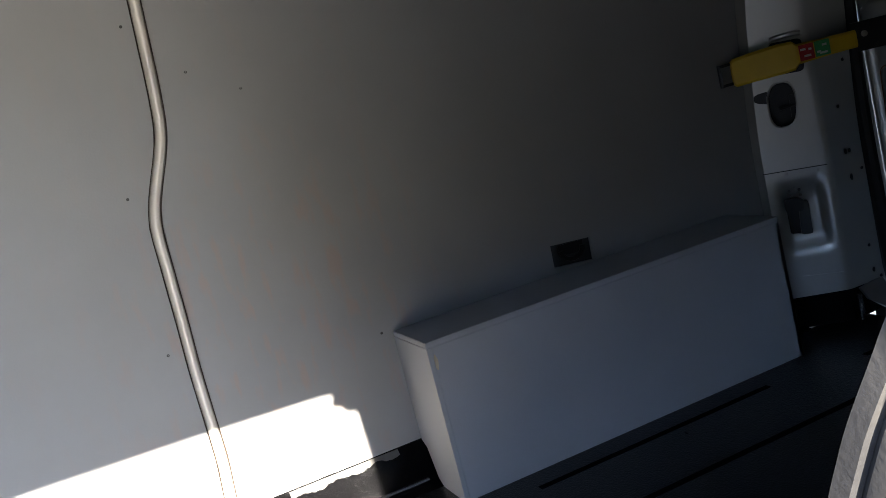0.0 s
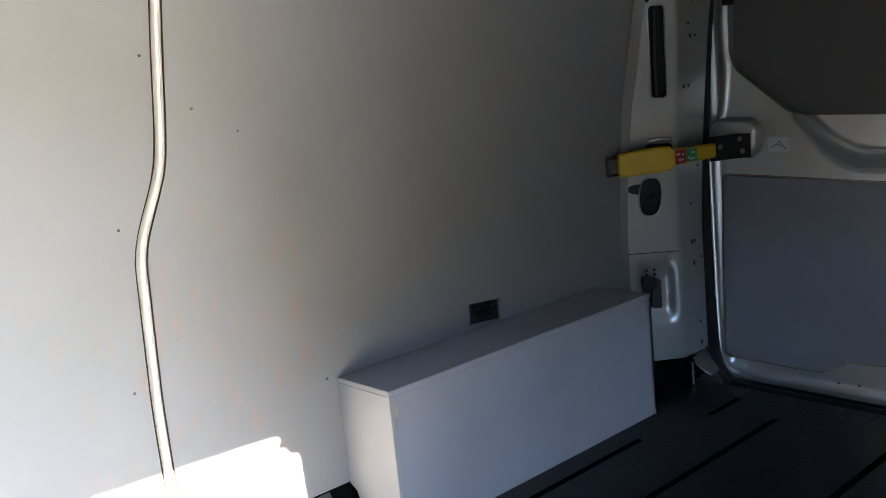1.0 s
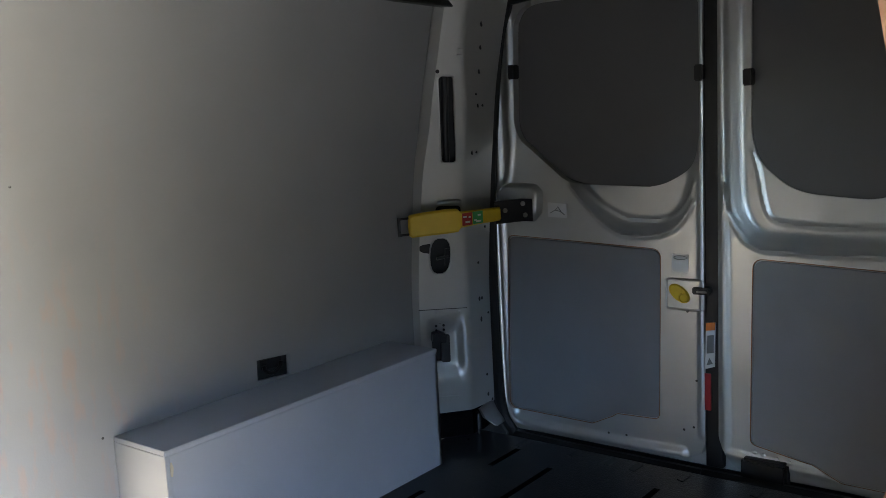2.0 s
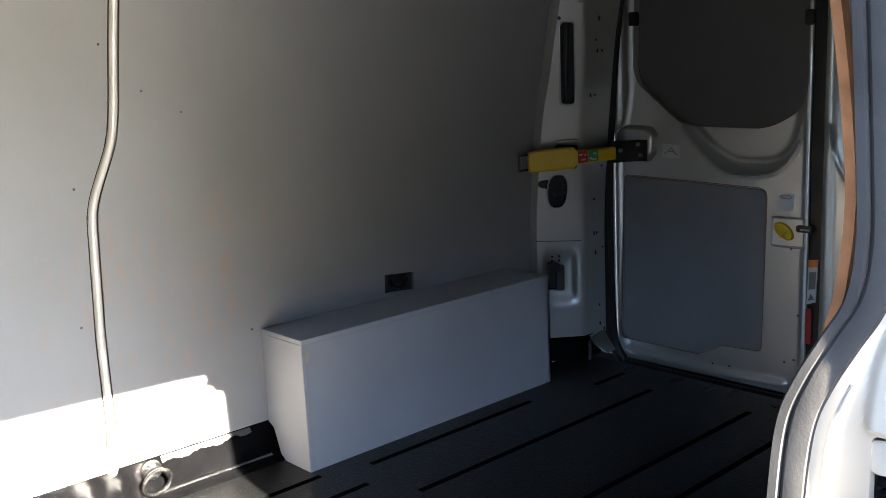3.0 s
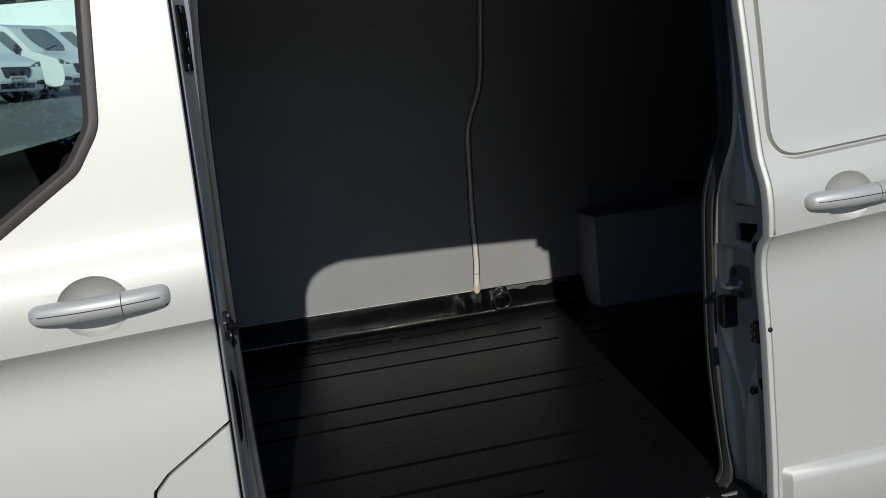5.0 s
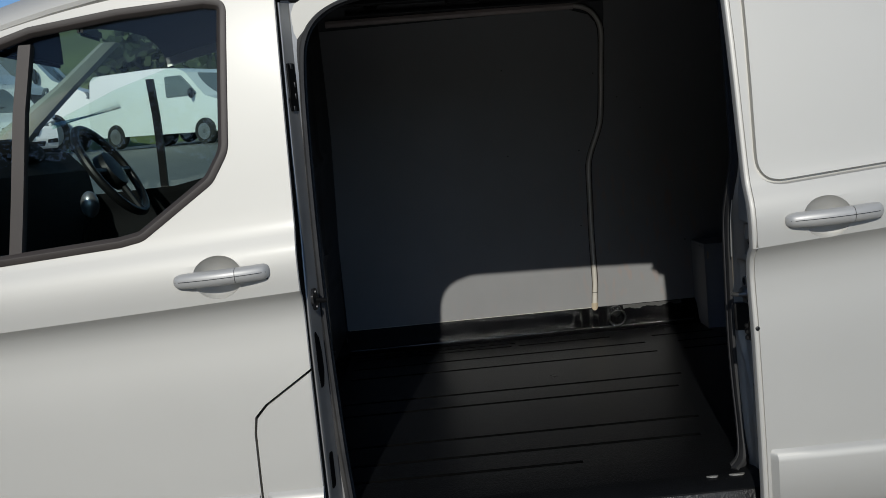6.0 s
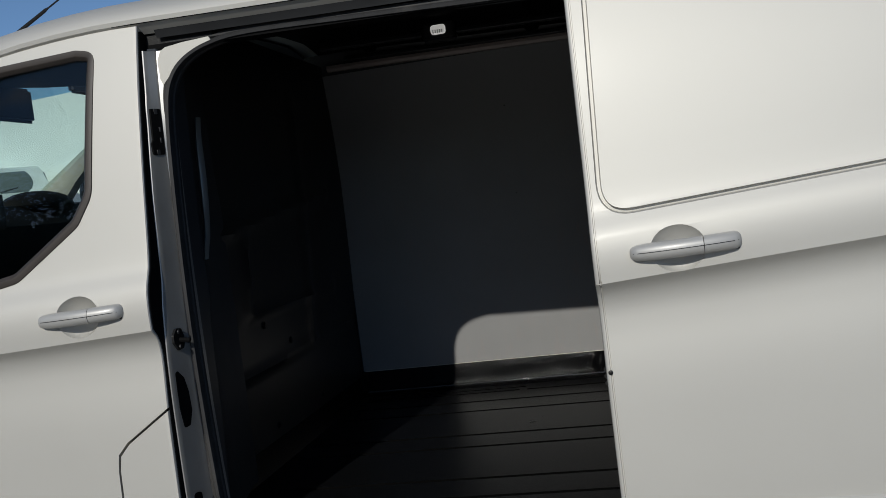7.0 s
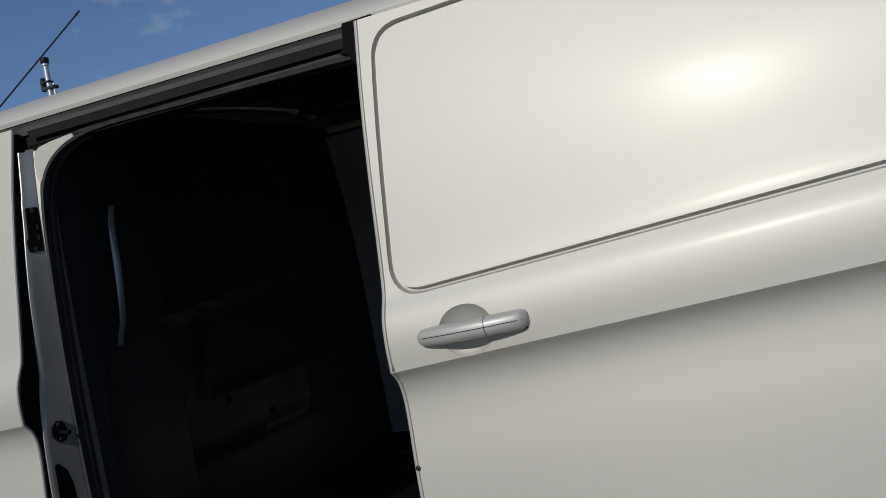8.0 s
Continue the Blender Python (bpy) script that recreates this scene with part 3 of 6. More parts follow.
part("bulkhead_strip", shell([[(x, y, z) for y in (-0.74, 0.0, 0.80)] for x, z in ((-0.43, 0.582), (-0.44, 0.60), (-0.446, 0.66))], [[(x - 0.006, y, z) for y in (-0.74, 0.0, 0.80)] for x, z in ((-0.43, 0.582), (-0.44, 0.60), (-0.446, 0.66))]), GLOSS_BLACK, van)
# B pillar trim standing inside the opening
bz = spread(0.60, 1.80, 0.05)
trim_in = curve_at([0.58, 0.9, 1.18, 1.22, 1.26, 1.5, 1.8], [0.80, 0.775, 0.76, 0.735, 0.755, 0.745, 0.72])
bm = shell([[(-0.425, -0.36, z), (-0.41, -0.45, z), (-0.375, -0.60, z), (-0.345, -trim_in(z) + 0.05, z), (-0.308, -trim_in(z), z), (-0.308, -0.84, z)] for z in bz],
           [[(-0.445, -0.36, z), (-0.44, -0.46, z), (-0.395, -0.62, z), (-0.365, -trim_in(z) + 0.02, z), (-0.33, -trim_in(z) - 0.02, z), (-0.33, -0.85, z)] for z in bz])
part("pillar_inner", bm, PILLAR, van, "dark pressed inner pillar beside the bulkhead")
# Bright silver strip laid on the dark pillar edge for its highlight.
edge_y = curve_at([0.90, 1.08, 1.17, 1.275, 1.35, 1.47, 1.60, 1.72], [-0.69, -0.645, -0.632, -0.628, -0.600, -0.586, -0.577, -0.541])
part("pillar_edge_highlight", loft([[(-0.362 + u, edge_y(z) + v, z) for u, v in ((0.0, -0.012), (0.005 * w, -0.004), (0.007 * w, 0.004), (0.0, 0.010), (-0.012, 0.0))] for z, w in [(z, 0.6 + 0.8 * math.exp(-((z - 1.5) / 0.15) ** 2)) for z in spread(1.28, 1.66, 0.03)]]), SILVER_IN, van, "bright silver highlight strip on the inner pillar edge")

# ---- B pillar jamb ----
jamb_x = curve_at([0.56, 0.75, 1.0, 1.25, 1.50, 1.66, 1.80], [-0.289, -0.299, -0.306, -0.307, -0.303, -0.297, -0.295])


jamb_out = curve_at([0.56, 0.858, 0.955, 1.052, 1.13, 1.195, 1.259, 1.33, 1.441, 1.499, 1.545, 1.624, 1.66, 1.675, 1.737, 1.79],
                    [0.957, 0.962, 0.962, 0.959, 0.953, 0.945, 0.932, 0.927, 0.919, 0.912, 0.906, 0.894, 0.890, 0.886, 0.877, 0.870])
jamb_in = curve_at([0.56, 1.50, 1.607, 1.667, 1.73, 1.79], [0.862, 0.860, 0.857, 0.852, 0.846, 0.838])
FACE_X, FACE_IN = -0.3285, -0.312


def on_jamb(y, z, d=0.0):
    """A place on the sloping face of the jamb, raised by d."""
    t = (jamb_out(z) + y) / (jamb_out(z) - jamb_in(z))
    return (FACE_X + (FACE_IN - FACE_X) * t + d, y, z)


def jamb_plate(pts, d0, d1):
    return loft([[on_jamb(y, z, d) for y, z in pts] for d in (d0, d1)])


def jamb_rows(d):
    g = []
    for z in spread(0.56, 1.785, 0.0175):
        h, a, f, o = lift(-0.3, z), jamb_x(z) + d, FACE_X + d, jamb_out(z) - abs(d) * 0.7
        n = jamb_in(z)
        g.append([(f - 0.045, -(o - 0.030), h), (f - 0.008, -(o - 0.020), h), (f - 0.0065, -(o - 0.002), h), (f - 0.0045, -o, h), (f - 0.002, -(o - 0.0008), h), (f, -(o - 0.0045), h), (f + 0.0025, -(o - 0.012), h),
                  (FACE_IN + d - 0.003, -(n + 0.010), h), (FACE_IN + d, -(n + 0.003), h), (a - 0.003, -n, h), (a + 0.002, -(n - 0.006), h), (a + 0.002, -0.82, h)])
    return g


# Jamb silver darkened for its face that the sun only grazes.
jamb = part("front_jamb", shell(jamb_rows(0), jamb_rows(-0.010)), surf("darkened_jamb_silver", (0.33, 0.327, 0.315), 0.36, 0.5, 0.08, 8, 0.03, 300, coat=0.25), van, "silver door jamb with latch cut-outs")
plate = part("jamb_latch", jamb_plate(rounded([(-0.886, 1.655), (-0.860, 1.655), (-0.860, 1.630), (-0.866, 1.546), (-0.898, 1.546), (-0.899, 1.572), (-0.893, 1.58)], 0.005), -0.006, 0.002), BLACK, van, "black plastic guide let into the jamb")
for y, z, w in ((-0.874, 1.648, 0.004), (-0.870, 1.606, 0.002), (-0.872, 1.580, 0.002), (-0.884, 1.552, 0.004)):
    part("slot", jamb_plate(rounded([(y - w, z - 0.006), (y + w, z - 0.006), (y + w, z + 0.006), (y - w, z + 0.006)], 0.0015, 2), 0.0015, 0.003), DARKMETAL, plate)
part("jamb_slot", jamb_plate(rounded([(-0.936, 1.040), (-0.916, 1.020), (-0.906, 0.985), (-0.903, 0.940), (-0.916, 0.906), (-0.938, 0.905), (-0.947, 0.953), (-0.945, 1.036)], 0.007), -0.006, 0.0015), BLACK, van, "long dark slot in the jamb")
part("jamb_slot", jamb_plate(rounded([(-0.940, 0.66), (-0.910, 0.66), (-0.910, 0.745), (-0.940, 0.75)], 0.012), -0.006, 0.0015), BLACK, van, "long dark slot in the jamb")


def rubber_row(z):
    h, o = lift(-0.34, z), jamb_out(z)
    q = max(o - 0.004, side(z) - 0.007)
    return [(-0.352, -(q - 0.012), h), (-0.345, -(q - 0.002), h), (-0.3365, -q, h), (-0.3350, -(q - 0.002), h), (-0.3345, -(o - 0.010), h), (-0.3345, -(o - 0.040), h), (-0.352, -(o - 0.050), h)]


part("door_edge_rubber", loft([rubber_row(z) for z in spread(0.45, 1.83, 0.02)]), BLACK, van, "black rubber strip behind the front door edge")
latch = part("jamb_striker", jamb_plate(rounded([(-0.902, 1.122), (-0.898, 1.108), (-0.906, 1.088), (-0.924, 1.086), (-0.938, 1.105), (-0.938, 1.122), (-0.924, 1.138), (-0.908, 1.136)], 0.007), -0.006, 0.006), PLASTIC, van, "black door dowel with a pin")
part("pin", tube([on_jamb(-0.916, 1.110), on_jamb(-0.912, 1.106, 0.028)], 0.0060, 8), BLACK, latch)
for z in (1.129, 1.094):
    part("bolt", lathe([(0.005, 0), (0.005, 0.003), (0.002, 0.004)], on_jamb(-0.919, z, 0.0055), (1, 0, 0), 10), DARKMETAL, latch)

# ---- seal round the loading door ----
SEAL = [(-0.291, -0.862, 0.575), (-0.301, -0.864, 0.75), (-0.308, -0.866, 1.0), (-0.309, -0.864, 1.25), (-0.305, -0.856, 1.50), (-0.298, -0.850, 1.645)]
SEAL += [(-0.284, -0.844, 1.715), (-0.246, -0.838, 1.764), (-0.178, -0.835, 1.793), (-0.07, -0.835, 1.804), (0.20, -0.835, 1.795), (0.45, -0.836, 1.785), (0.58, -0.837, 1.780)]
SEAL += [(0.640, -0.838, 1.772), (0.678, -0.843, 1.745), (0.692, -0.848, 1.69), (0.694, -0.853, 1.60), (0.694, -0.862, 1.45), (0.694, -0.864, 1.38), (0.694, -0.856, 1.325), (0.693, -0.832, 1.280), (0.691, -0.808, 1.235), (0.69, -0.790, 1.185), (0.69, -0.781, 1.10), (0.69, -0.774, 0.95), (0.69, -0.774, 0.85), (0.69, -0.784, 0.76), (0.69, -0.80, 0.66), (0.68, -0.825, 0.60), (0.65, -0.848, 0.575)]
lip = [(-0.015, -0.004), (-0.012, -0.012), (0.002, -0.013), (0.007, -0.008), (0.008, 0.002), (0.006, 0.012), (-0.001, 0.0135), (-0.006, 0.006), (-0.014, 0.004)]
path = smooth(SEAL, 8)
mid = Vector((0.2, -0.84, 1.2))
rows = []
for i, p in enumerate(path):
    t = (path[min(i + 1, len(path) - 1)] - path[max(i - 1, 0)]).normalized()
    inward = (mid - p) - t * (mid - p).dot(t)
    inward.y = 0
    inward = (inward - t * inward.dot(t)).normalized()
    outw = t.cross(inward)
    outw = outw if outw.y < 0 else -outw
    rows.append([p + inward * u + outw * v for u, v in lip])
part("door_seal", loft(rows), RUBBER, van, "thick black rubber seal round the loading opening")
rows = [[p + Vector((0, 0.014, 0)) + (r[4] - r[0]).normalized() * u + Vector((0, v, 0)) for u, v in ((0.004, 0), (0.009, 0.003), (0.009, 0.012), (0.0, 0.014), (-0.004, 0.006))] for p, r in zip(path, rows)]
part("seal_lip", loft(rows), RUBBER, van)

# ---- header and slide track above the opening ----
def header(x):
    r = rise(x)
    return [(x, -y, z + r) for y, z in ((0.876, 1.846), (0.812, 1.846), (0.806, 1.838), (0.806, 1.806), (0.812, 1.800), (0.836, 1.799), (0.842, 1.800), (0.842, 1.788), (0.80, 1.786), (0.78, 1.79), (0.78, 1.858), (0.876, 1.856))]


part("track_housing", loft([header(x) for x in spread(-0.40, 2.45, 0.15)]), BLACK, van, "black channel above the loading door")
part("slide_track", loft([[(x, -y, z + rise(x)) for y, z in ((0.862, 1.830), (0.852, 1.832), (0.848, 1.815), (0.852, 1.812), (0.858, 1.824))] for x in spread(-0.30, 1.9, 0.2)]), DARKMETAL, van, "dark metal slide track")
arm = part("roller_arm", prism(rounded([(0.630, 1.832), (0.625, 1.790), (0.612, 1.772), (0.632, 1.768), (0.640, 1.752), (0.655, 1.748), (0.70, 1.748), (0.70, 1.832)], 0.004, 3), "y", -0.905, -0.880, 0.003), BLACK, van, "black roller arm of the sliding door")
part("roller", lathe([(0.010, 0), (0.011, 0.006), (0.010, 0.012)], (0.660, -0.880, 1.806), (0, -1, 0), 14), DARKMETAL, arm)
# Near-black header plates; the corner one also stops a leak of sunlight.
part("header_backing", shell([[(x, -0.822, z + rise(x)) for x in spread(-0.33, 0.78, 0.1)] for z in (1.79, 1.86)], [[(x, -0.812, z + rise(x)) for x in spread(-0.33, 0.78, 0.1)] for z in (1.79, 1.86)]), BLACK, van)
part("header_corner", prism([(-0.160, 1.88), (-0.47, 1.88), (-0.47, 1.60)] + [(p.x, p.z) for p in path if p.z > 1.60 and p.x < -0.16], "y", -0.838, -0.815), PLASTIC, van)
# bright gusset in the corner
round_corner = [(p.x, p.z) for p in path if p.z > 1.60 and p.x < -0.16]
bm = prism([(-0.172, 1.806), (-0.24, 1.803), (-0.285, 1.798), (-0.300, 1.790), (-0.309, 1.77), (-0.309, 1.62)] + round_corner, "y", -0.849, -0.8385, 0.0015)
part("corner_gusset", bm, SILVER, van, "silver corner gusset behind the seal")

# ---- C pillar jamb ----
seal_y = curve_at([0.56, 0.66, 0.76, 0.85, 0.95, 1.10, 1.185, 1.235, 1.28, 1.325, 1.38, 1.45, 1.62, 1.72], [0.81, 0.80, 0.784, 0.774, 0.774, 0.781, 0.79, 0.808, 0.832, 0.856, 0.864, 0.862, 0.853, 0.846])


FOLDS = [[(0.811, 0.913), (0.821, 0.869), (0.839, 0.828), (0.864, 0.784), (0.877, 0.732), (0.877, 0.60)],
         [(0.97, 1.011), (0.959, 0.947), (0.941, 0.888), (0.909, 0.832), (0.889, 0.779), (0.879, 0.727)],
         [(0.825, 1.099), (0.891, 1.106), (0.922, 1.102), (0.941, 1.090), (0.952, 1.060)]]
outer_fold = curve_at([0.56, 0.727, 0.779, 0.832, 0.888, 0.947, 1.011], [0.879, 0.879, 0.889, 0.909, 0.941, 0.959, 0.97])


def fold(y, z):
    """Height of the pressed ridges of the jamb."""
    h = 0.0
    for f in FOLDS:
        d = 1.0
        for (ya, za), (yb, zb) in zip(f, f[1:]):
            u = max(0.0, min(1.0, ((y - ya) * (yb - ya) + (z - za) * (zb - za)) / ((yb - ya) ** 2 + (zb - za) ** 2)))
            d = min(d, math.hypot(y - ya - u * (yb - ya), z - za - u * (zb - za)))
        h = max(h, 0.007 * math.exp(-(d / 0.0075) ** 2))
    return h


c_shape = curve_at([0.0, 0.06, 0.11, 0.2, 0.36, 0.55, 0.70, 0.82, 0.90, 0.96, 1.0], [0.691, 0.692, 0.694, 0.702, 0.705, 0.704, 0.702, 0.700, 0.700, 0.706, 0.74])


box_in = curve_at([1.18, 1.203, 1.229, 1.27, 1.336, 1.40], [0.853, 0.853, 0.855, 0.861, 0.886, 0.905])
box_out = curve_at([1.18, 1.21, 1.282, 1.362, 1.40], [0.948, 0.946, 0.939, 0.924, 0.918])


def step_up(v, w):
    t = min(1.0, max(0.0, v / w))
    return t * t * (3 - 2 * t)


def pressing(y, z):
    """The swollen box above the latch and the three-cornered dent over it."""
    box = 0.011 * step_up(y - box_in(z), 0.014) * step_up(box_out(z) - y, 0.010) * step_up(z - 1.192, 0.008) * step_up(1.40 - z, 0.03)
    half = 0.020 * step_up(z - 1.368, 0.027)
    dent = 0.008 * step_up(half - abs(y - 0.916 + 0.15 * (z - 1.368)), 0.007) * step_up(1.405 - z, 0.012)
    return box - dent


def c_row(z, d):
    a, b = seal_y(z) + 0.004, side(z) - 0.045
    r = []
    for i in range(45):
        t = i / 44
        y = a + (b - a) * t
        deep = 0.0
        if z < 1.0:
            deep = 0.022 * min(1.0, max(0.0, (y - outer_fold(z)) / 0.04)) * min(1.0, (1.0 - z) / 0.1)
        deep += 0.010 * min(1.0, max(0.0, (1.097 - z) / 0.006)) * min(1.0, max(0.0, (y - seal_y(z) - 0.035) / 0.01)) * min(1.0, max(0.0, (z - 0.80) / 0.2))
        r.append((c_shape(t) + d - pressing(y + 0.009, z + 0.005) - fold(y + 0.009, z + 0.006) + deep, -y, z))
    return r


cz = spread(0.56, 1.075, 0.006) + spread(1.08, 1.42, 0.005) + spread(1.43, 1.76, 0.0125)
jamb_c = part("rear_jamb", shell([c_row(z, 0) for z in cz], [c_row(z, 0.012) for z in cz]), JAMB, van, "dusty silver door jamb with striker and latch box")
cut(jamb_c, prism(rounded([(-0.853, 1.109), (-0.985, 1.112), (-0.985, 1.192), (-0.853, 1.186)], 0.010), "x", 0.63, 0.80))
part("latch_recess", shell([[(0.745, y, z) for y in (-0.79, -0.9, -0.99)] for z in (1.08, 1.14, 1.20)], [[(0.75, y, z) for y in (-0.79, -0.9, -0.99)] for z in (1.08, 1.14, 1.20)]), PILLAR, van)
def set_back(ob, drop=0.006):
    """Seat a fitting on the jamb, which lies deeper than the opening's edge."""
    ob.data.transform(Matrix.Translation((0.014, 0.009, -drop)))
    return ob


set_back(part("latch_cover", prism(rounded([(-0.858, 1.150), (-0.985, 1.162), (-0.985, 1.198), (-0.858, 1.186)], [0.012, 0.002, 0.002, 0.012]), "x", 0.694, 0.74, 0.003), JAMB, van, "silver latch cover in the jamb"))
for z0, z1, y0 in ((1.137, 1.149, -0.866), (1.124, 1.135, -0.868), (1.110, 1.121, -0.866)):
    set_back(part("latch_plate", prism(rounded([(-0.985, z0 + 0.010), (y0, z0), (y0, z1), (-0.985, z1 + 0.010)], 0.003), "x", 0.697, 0.745, 0.002), GLOSS_BLACK, van, "black latch plate"))
strk = set_back(part("striker", prism(rounded([(-0.846, 0.994), (-0.894, 0.998), (-0.906, 1.012), (-0.906, 1.045), (-0.896, 1.062), (-0.848, 1.060), (-0.837, 1.045), (-0.837, 1.006)], 0.010), "x", 0.686, 0.708, 0.002), STRIKER, van, "dull steel door striker on its base plate"))
set_back(part("boss", loft([[(x, -0.868 + (0.024 * s_) * math.cos(a), 1.024 + (0.015 * s_) * math.sin(a)) for a in [i * math.pi / 8 for i in range(16)]] for x, s_ in ((0.692, 1.15), (0.681, 1.0), (0.675, 0.75), (0.674, 0.4))]), STRIKER, strk, "", 60))
set_back(part("loop", tube(smooth([(0.690, -0.898, 1.026), (0.672, -0.894, 1.025), (0.660, -0.878, 1.022), (0.657, -0.862, 1.020), (0.664, -0.850, 1.019), (0.690, -0.848, 1.019)], 4), 0.0048, 8), STRIKER, strk))
for yb_, zb in ((-0.884, 1.006), (-0.859, 1.049)):
    set_back(part("bolt", lathe([(0.0085, 0), (0.0085, 0.004), (0.004, 0.005), (0.004, 0.002)], (0.6885, yb_, zb), (-1, 0, 0), 12), DARKMETAL, strk))
stop = set_back(part("bump_stop", prism(rounded([(-0.812, 0.928), (-0.832, 0.928), (-0.832, 0.992), (-0.812, 0.992)], 0.006), "x", 0.668, 0.70, 0.006), RUBBER, van, "grey and black rubber bump stop"))
set_back(part("pad", prism(rounded([(-0.831, 0.926), (-0.844, 0.926), (-0.844, 0.994), (-0.831, 0.994)], 0.005), "x", 0.666, 0.70, 0.002), PLASTIC, stop))
set_back(part("rubber_pin", lathe([(0.013, 0), (0.013, 0.008), (0.007, 0.012), (0.007, 0.026), (0.009, 0.028), (0.004, 0.032)], (0.708, -0.918, 0.81), (-1, 0, 0), 12), PLASTIC, van, "black rubber pin in the jamb"))
for yc, zc in ((-0.921, 1.519), (-0.938, 1.398)):
    set_back(part("edge_clip", prism(rounded([(yc + 0.015, zc - 0.003), (yc + 0.004, zc + 0.012), (yc - 0.012, zc + 0.014), (yc - 0.012, zc - 0.014), (yc + 0.002, zc - 0.010)], 0.003), "x", 0.672, 0.70, 0.002), PLASTIC, van, "black clip on the jamb edge"), 0.001)
set_back(part("edge_strip", loft([[(0.690, y, z), (0.678, y, z), (0.678, y - 0.006, z), (0.690, y - 0.006, z)] for y, z in ((-0.926, 1.503), (-0.933, 1.46), (-0.940, 1.415))]), PLASTIC, van, "black strip between the clips"), 0.001)
part("jamb_seam", tube([(0.686, -(seal_y(z) + 0.03), z) for z in spread(1.10, 1.24, 0.02)], 0.002, 6), SILVER_IN, van)

# ---- near lining and its raw front edge ----
near_y = curve_at([0.60, 0.76, 0.9, 1.085, 1.196, 1.237, 1.285, 1.325, 1.41, 1.47, 1.6, 1.8, 1.95], [0.765, 0.75, 0.746, 0.753, 0.762, 0.775, 0.79, 0.799, 0.806, 0.802, 0.786, 0.75, 0.71])
nz = spread(0.60, 1.92, 0.03)
part("near_wall_panel", shell([[(x, -near_y(z), z) for x in (0.755, 1.2, 1.7, 2.12)] for z in nz], [[(x, -near_y(z) - 0.009, z) for x in (0.755, 1.2, 1.7, 2.12)] for z in nz]), PLY, van, "grey-painted ply lining behind the loading door")
part("ply_edge", shell([[(0.738, -near_y(z) + 0.001, z), (0.7545, -near_y(z) + 0.001, z)] for z in nz], [[(0.738, -near_y(z) - 0.010, z), (0.7545, -near_y(z) - 0.010, z)] for z in nz]), PLY_EDGE, van, "raw orange-brown ply edge")

# ---- wheel-arch box ----
box = new("wheel_arch_box")
tagged(box, "grey-painted plywood box over the wheel arch on the load floor", "box")
BX0, BX1, BY, BZ = 1.045, 1.972, 0.676, 0.926
part("top_panel", prism([(BX0, BY - 0.001), (BX1, BY - 0.001), (BX1, 0.8615), (BX0, 0.8615)], "z", BZ - 0.012, BZ, 0.0015), PLY_BOX, box)
part("front_panel", prism([(BX0 + 0.010, FLOOR_Z - 0.001), (BX1, FLOOR_Z - 0.001), (BX1, BZ - 0.0125), (BX0 + 0.010, BZ - 0.0125)], "y", BY, BY + 0.012, 0.0012), PLY_BOX, box)
end = [(BY, FLOOR_Z - 0.001), (0.79, FLOOR_Z - 0.001), (0.812, 0.594), (0.826, 0.63), (0.838, 0.66), (0.8612, 0.672), (0.8612, BZ - 0.0125), (BY, BZ - 0.0125)]
part("end_panel", prism(end, "x", BX0, BX0 + 0.0095, 0.001), PLY_BOX, box)
part("end_panel", prism(end, "x", BX1 - 0.012, BX1 - 0.0005, 0.001), PLY_BOX, box)
part("filler_smear", prism(rounded([(1.056, 0.868), (1.060, 0.864), (1.0635, 0.885), (1.059, 0.90), (1.056, 0.892)], 0.004), "y", BY - 0.0012, BY + 0.001), FILLER, box, "small cream filler smear on the corner")

# ---- D pillar at the far rear corner ----
PT, PN = Vector((0.774, -0.633, 0.0)), Vector((0.633, 0.774, 0.0))
ridge_u = curve_at([0.66, 0.87, 1.0, 1.24, 1.34, 1.59, 1.77, 1.94], [0.150, 0.155, 0.157, 0.146, 0.139, 0.132, 0.107, 0.090])
start_u = curve_at([0.66, 1.16, 1.41, 1.56, 1.76, 1.94], [-0.005, 0.001, 0.009, 0.024, 0.032, 0.030])


def ease(t):
    t = min(1.0, max(0.0, t))
    return t * t * (3 - 2 * t)


def on_pillar(u, z):
    """A point of the pillar's broad face; u runs along it in metres from the wall."""
    return Vector((2.10, 0.835 + wall_y(z) - 0.861, z)) + PT * u


def d_row(z, d):
    a, b = start_u(z), ridge_u(z)
    r = [on_pillar(a, z) + Vector((-0.004, 0.034, 0))]
    for i in range(27):
        u = a + (b - 0.013 - a) * i / 26
        dent = 0.020 * ease((u - 0.012) / 0.028) * ease((0.140 - u) / 0.030) * ease((0.980 - z) / 0.07) * ease((z - 0.770) / 0.05)
        r.append(on_pillar(u, z) + PN * dent)
    top, end = on_pillar(b, z), Vector((2.33, 0.734 + (wall_y(z) - 0.861) * 0.95, z))
    e = (end - top).normalized()
    p0, p2 = top - PT * 0.011, top + e * 0.010
    r += [(1 - t) ** 2 * p0 + 2 * t * (1 - t) * top + t * t * p2 for t in (0.15, 0.35, 0.5, 0.65, 0.85, 1.0)]
    r += [top.lerp(end, t) for t in (0.3, 0.6, 1.0)]
    return [p + Vector((0.006, 0.008, 0)) * d for p in r]


dz = spread(0.662, 1.93, 0.012)
pillar = part("corner_pillar", shell([d_row(z, 0) for z in dz], [d_row(z, 1) for z in dz]), SILVER_IN, van, "silver corner pillar with pressed holes")


def pillar_plate(pts, w0, w1):
    """A polygon (along the face, height) given a thickness through the pillar's broad face."""
    return loft([[on_pillar(p[0], p[1]) + PN * w for p in pts] for w in (w0, w1)])


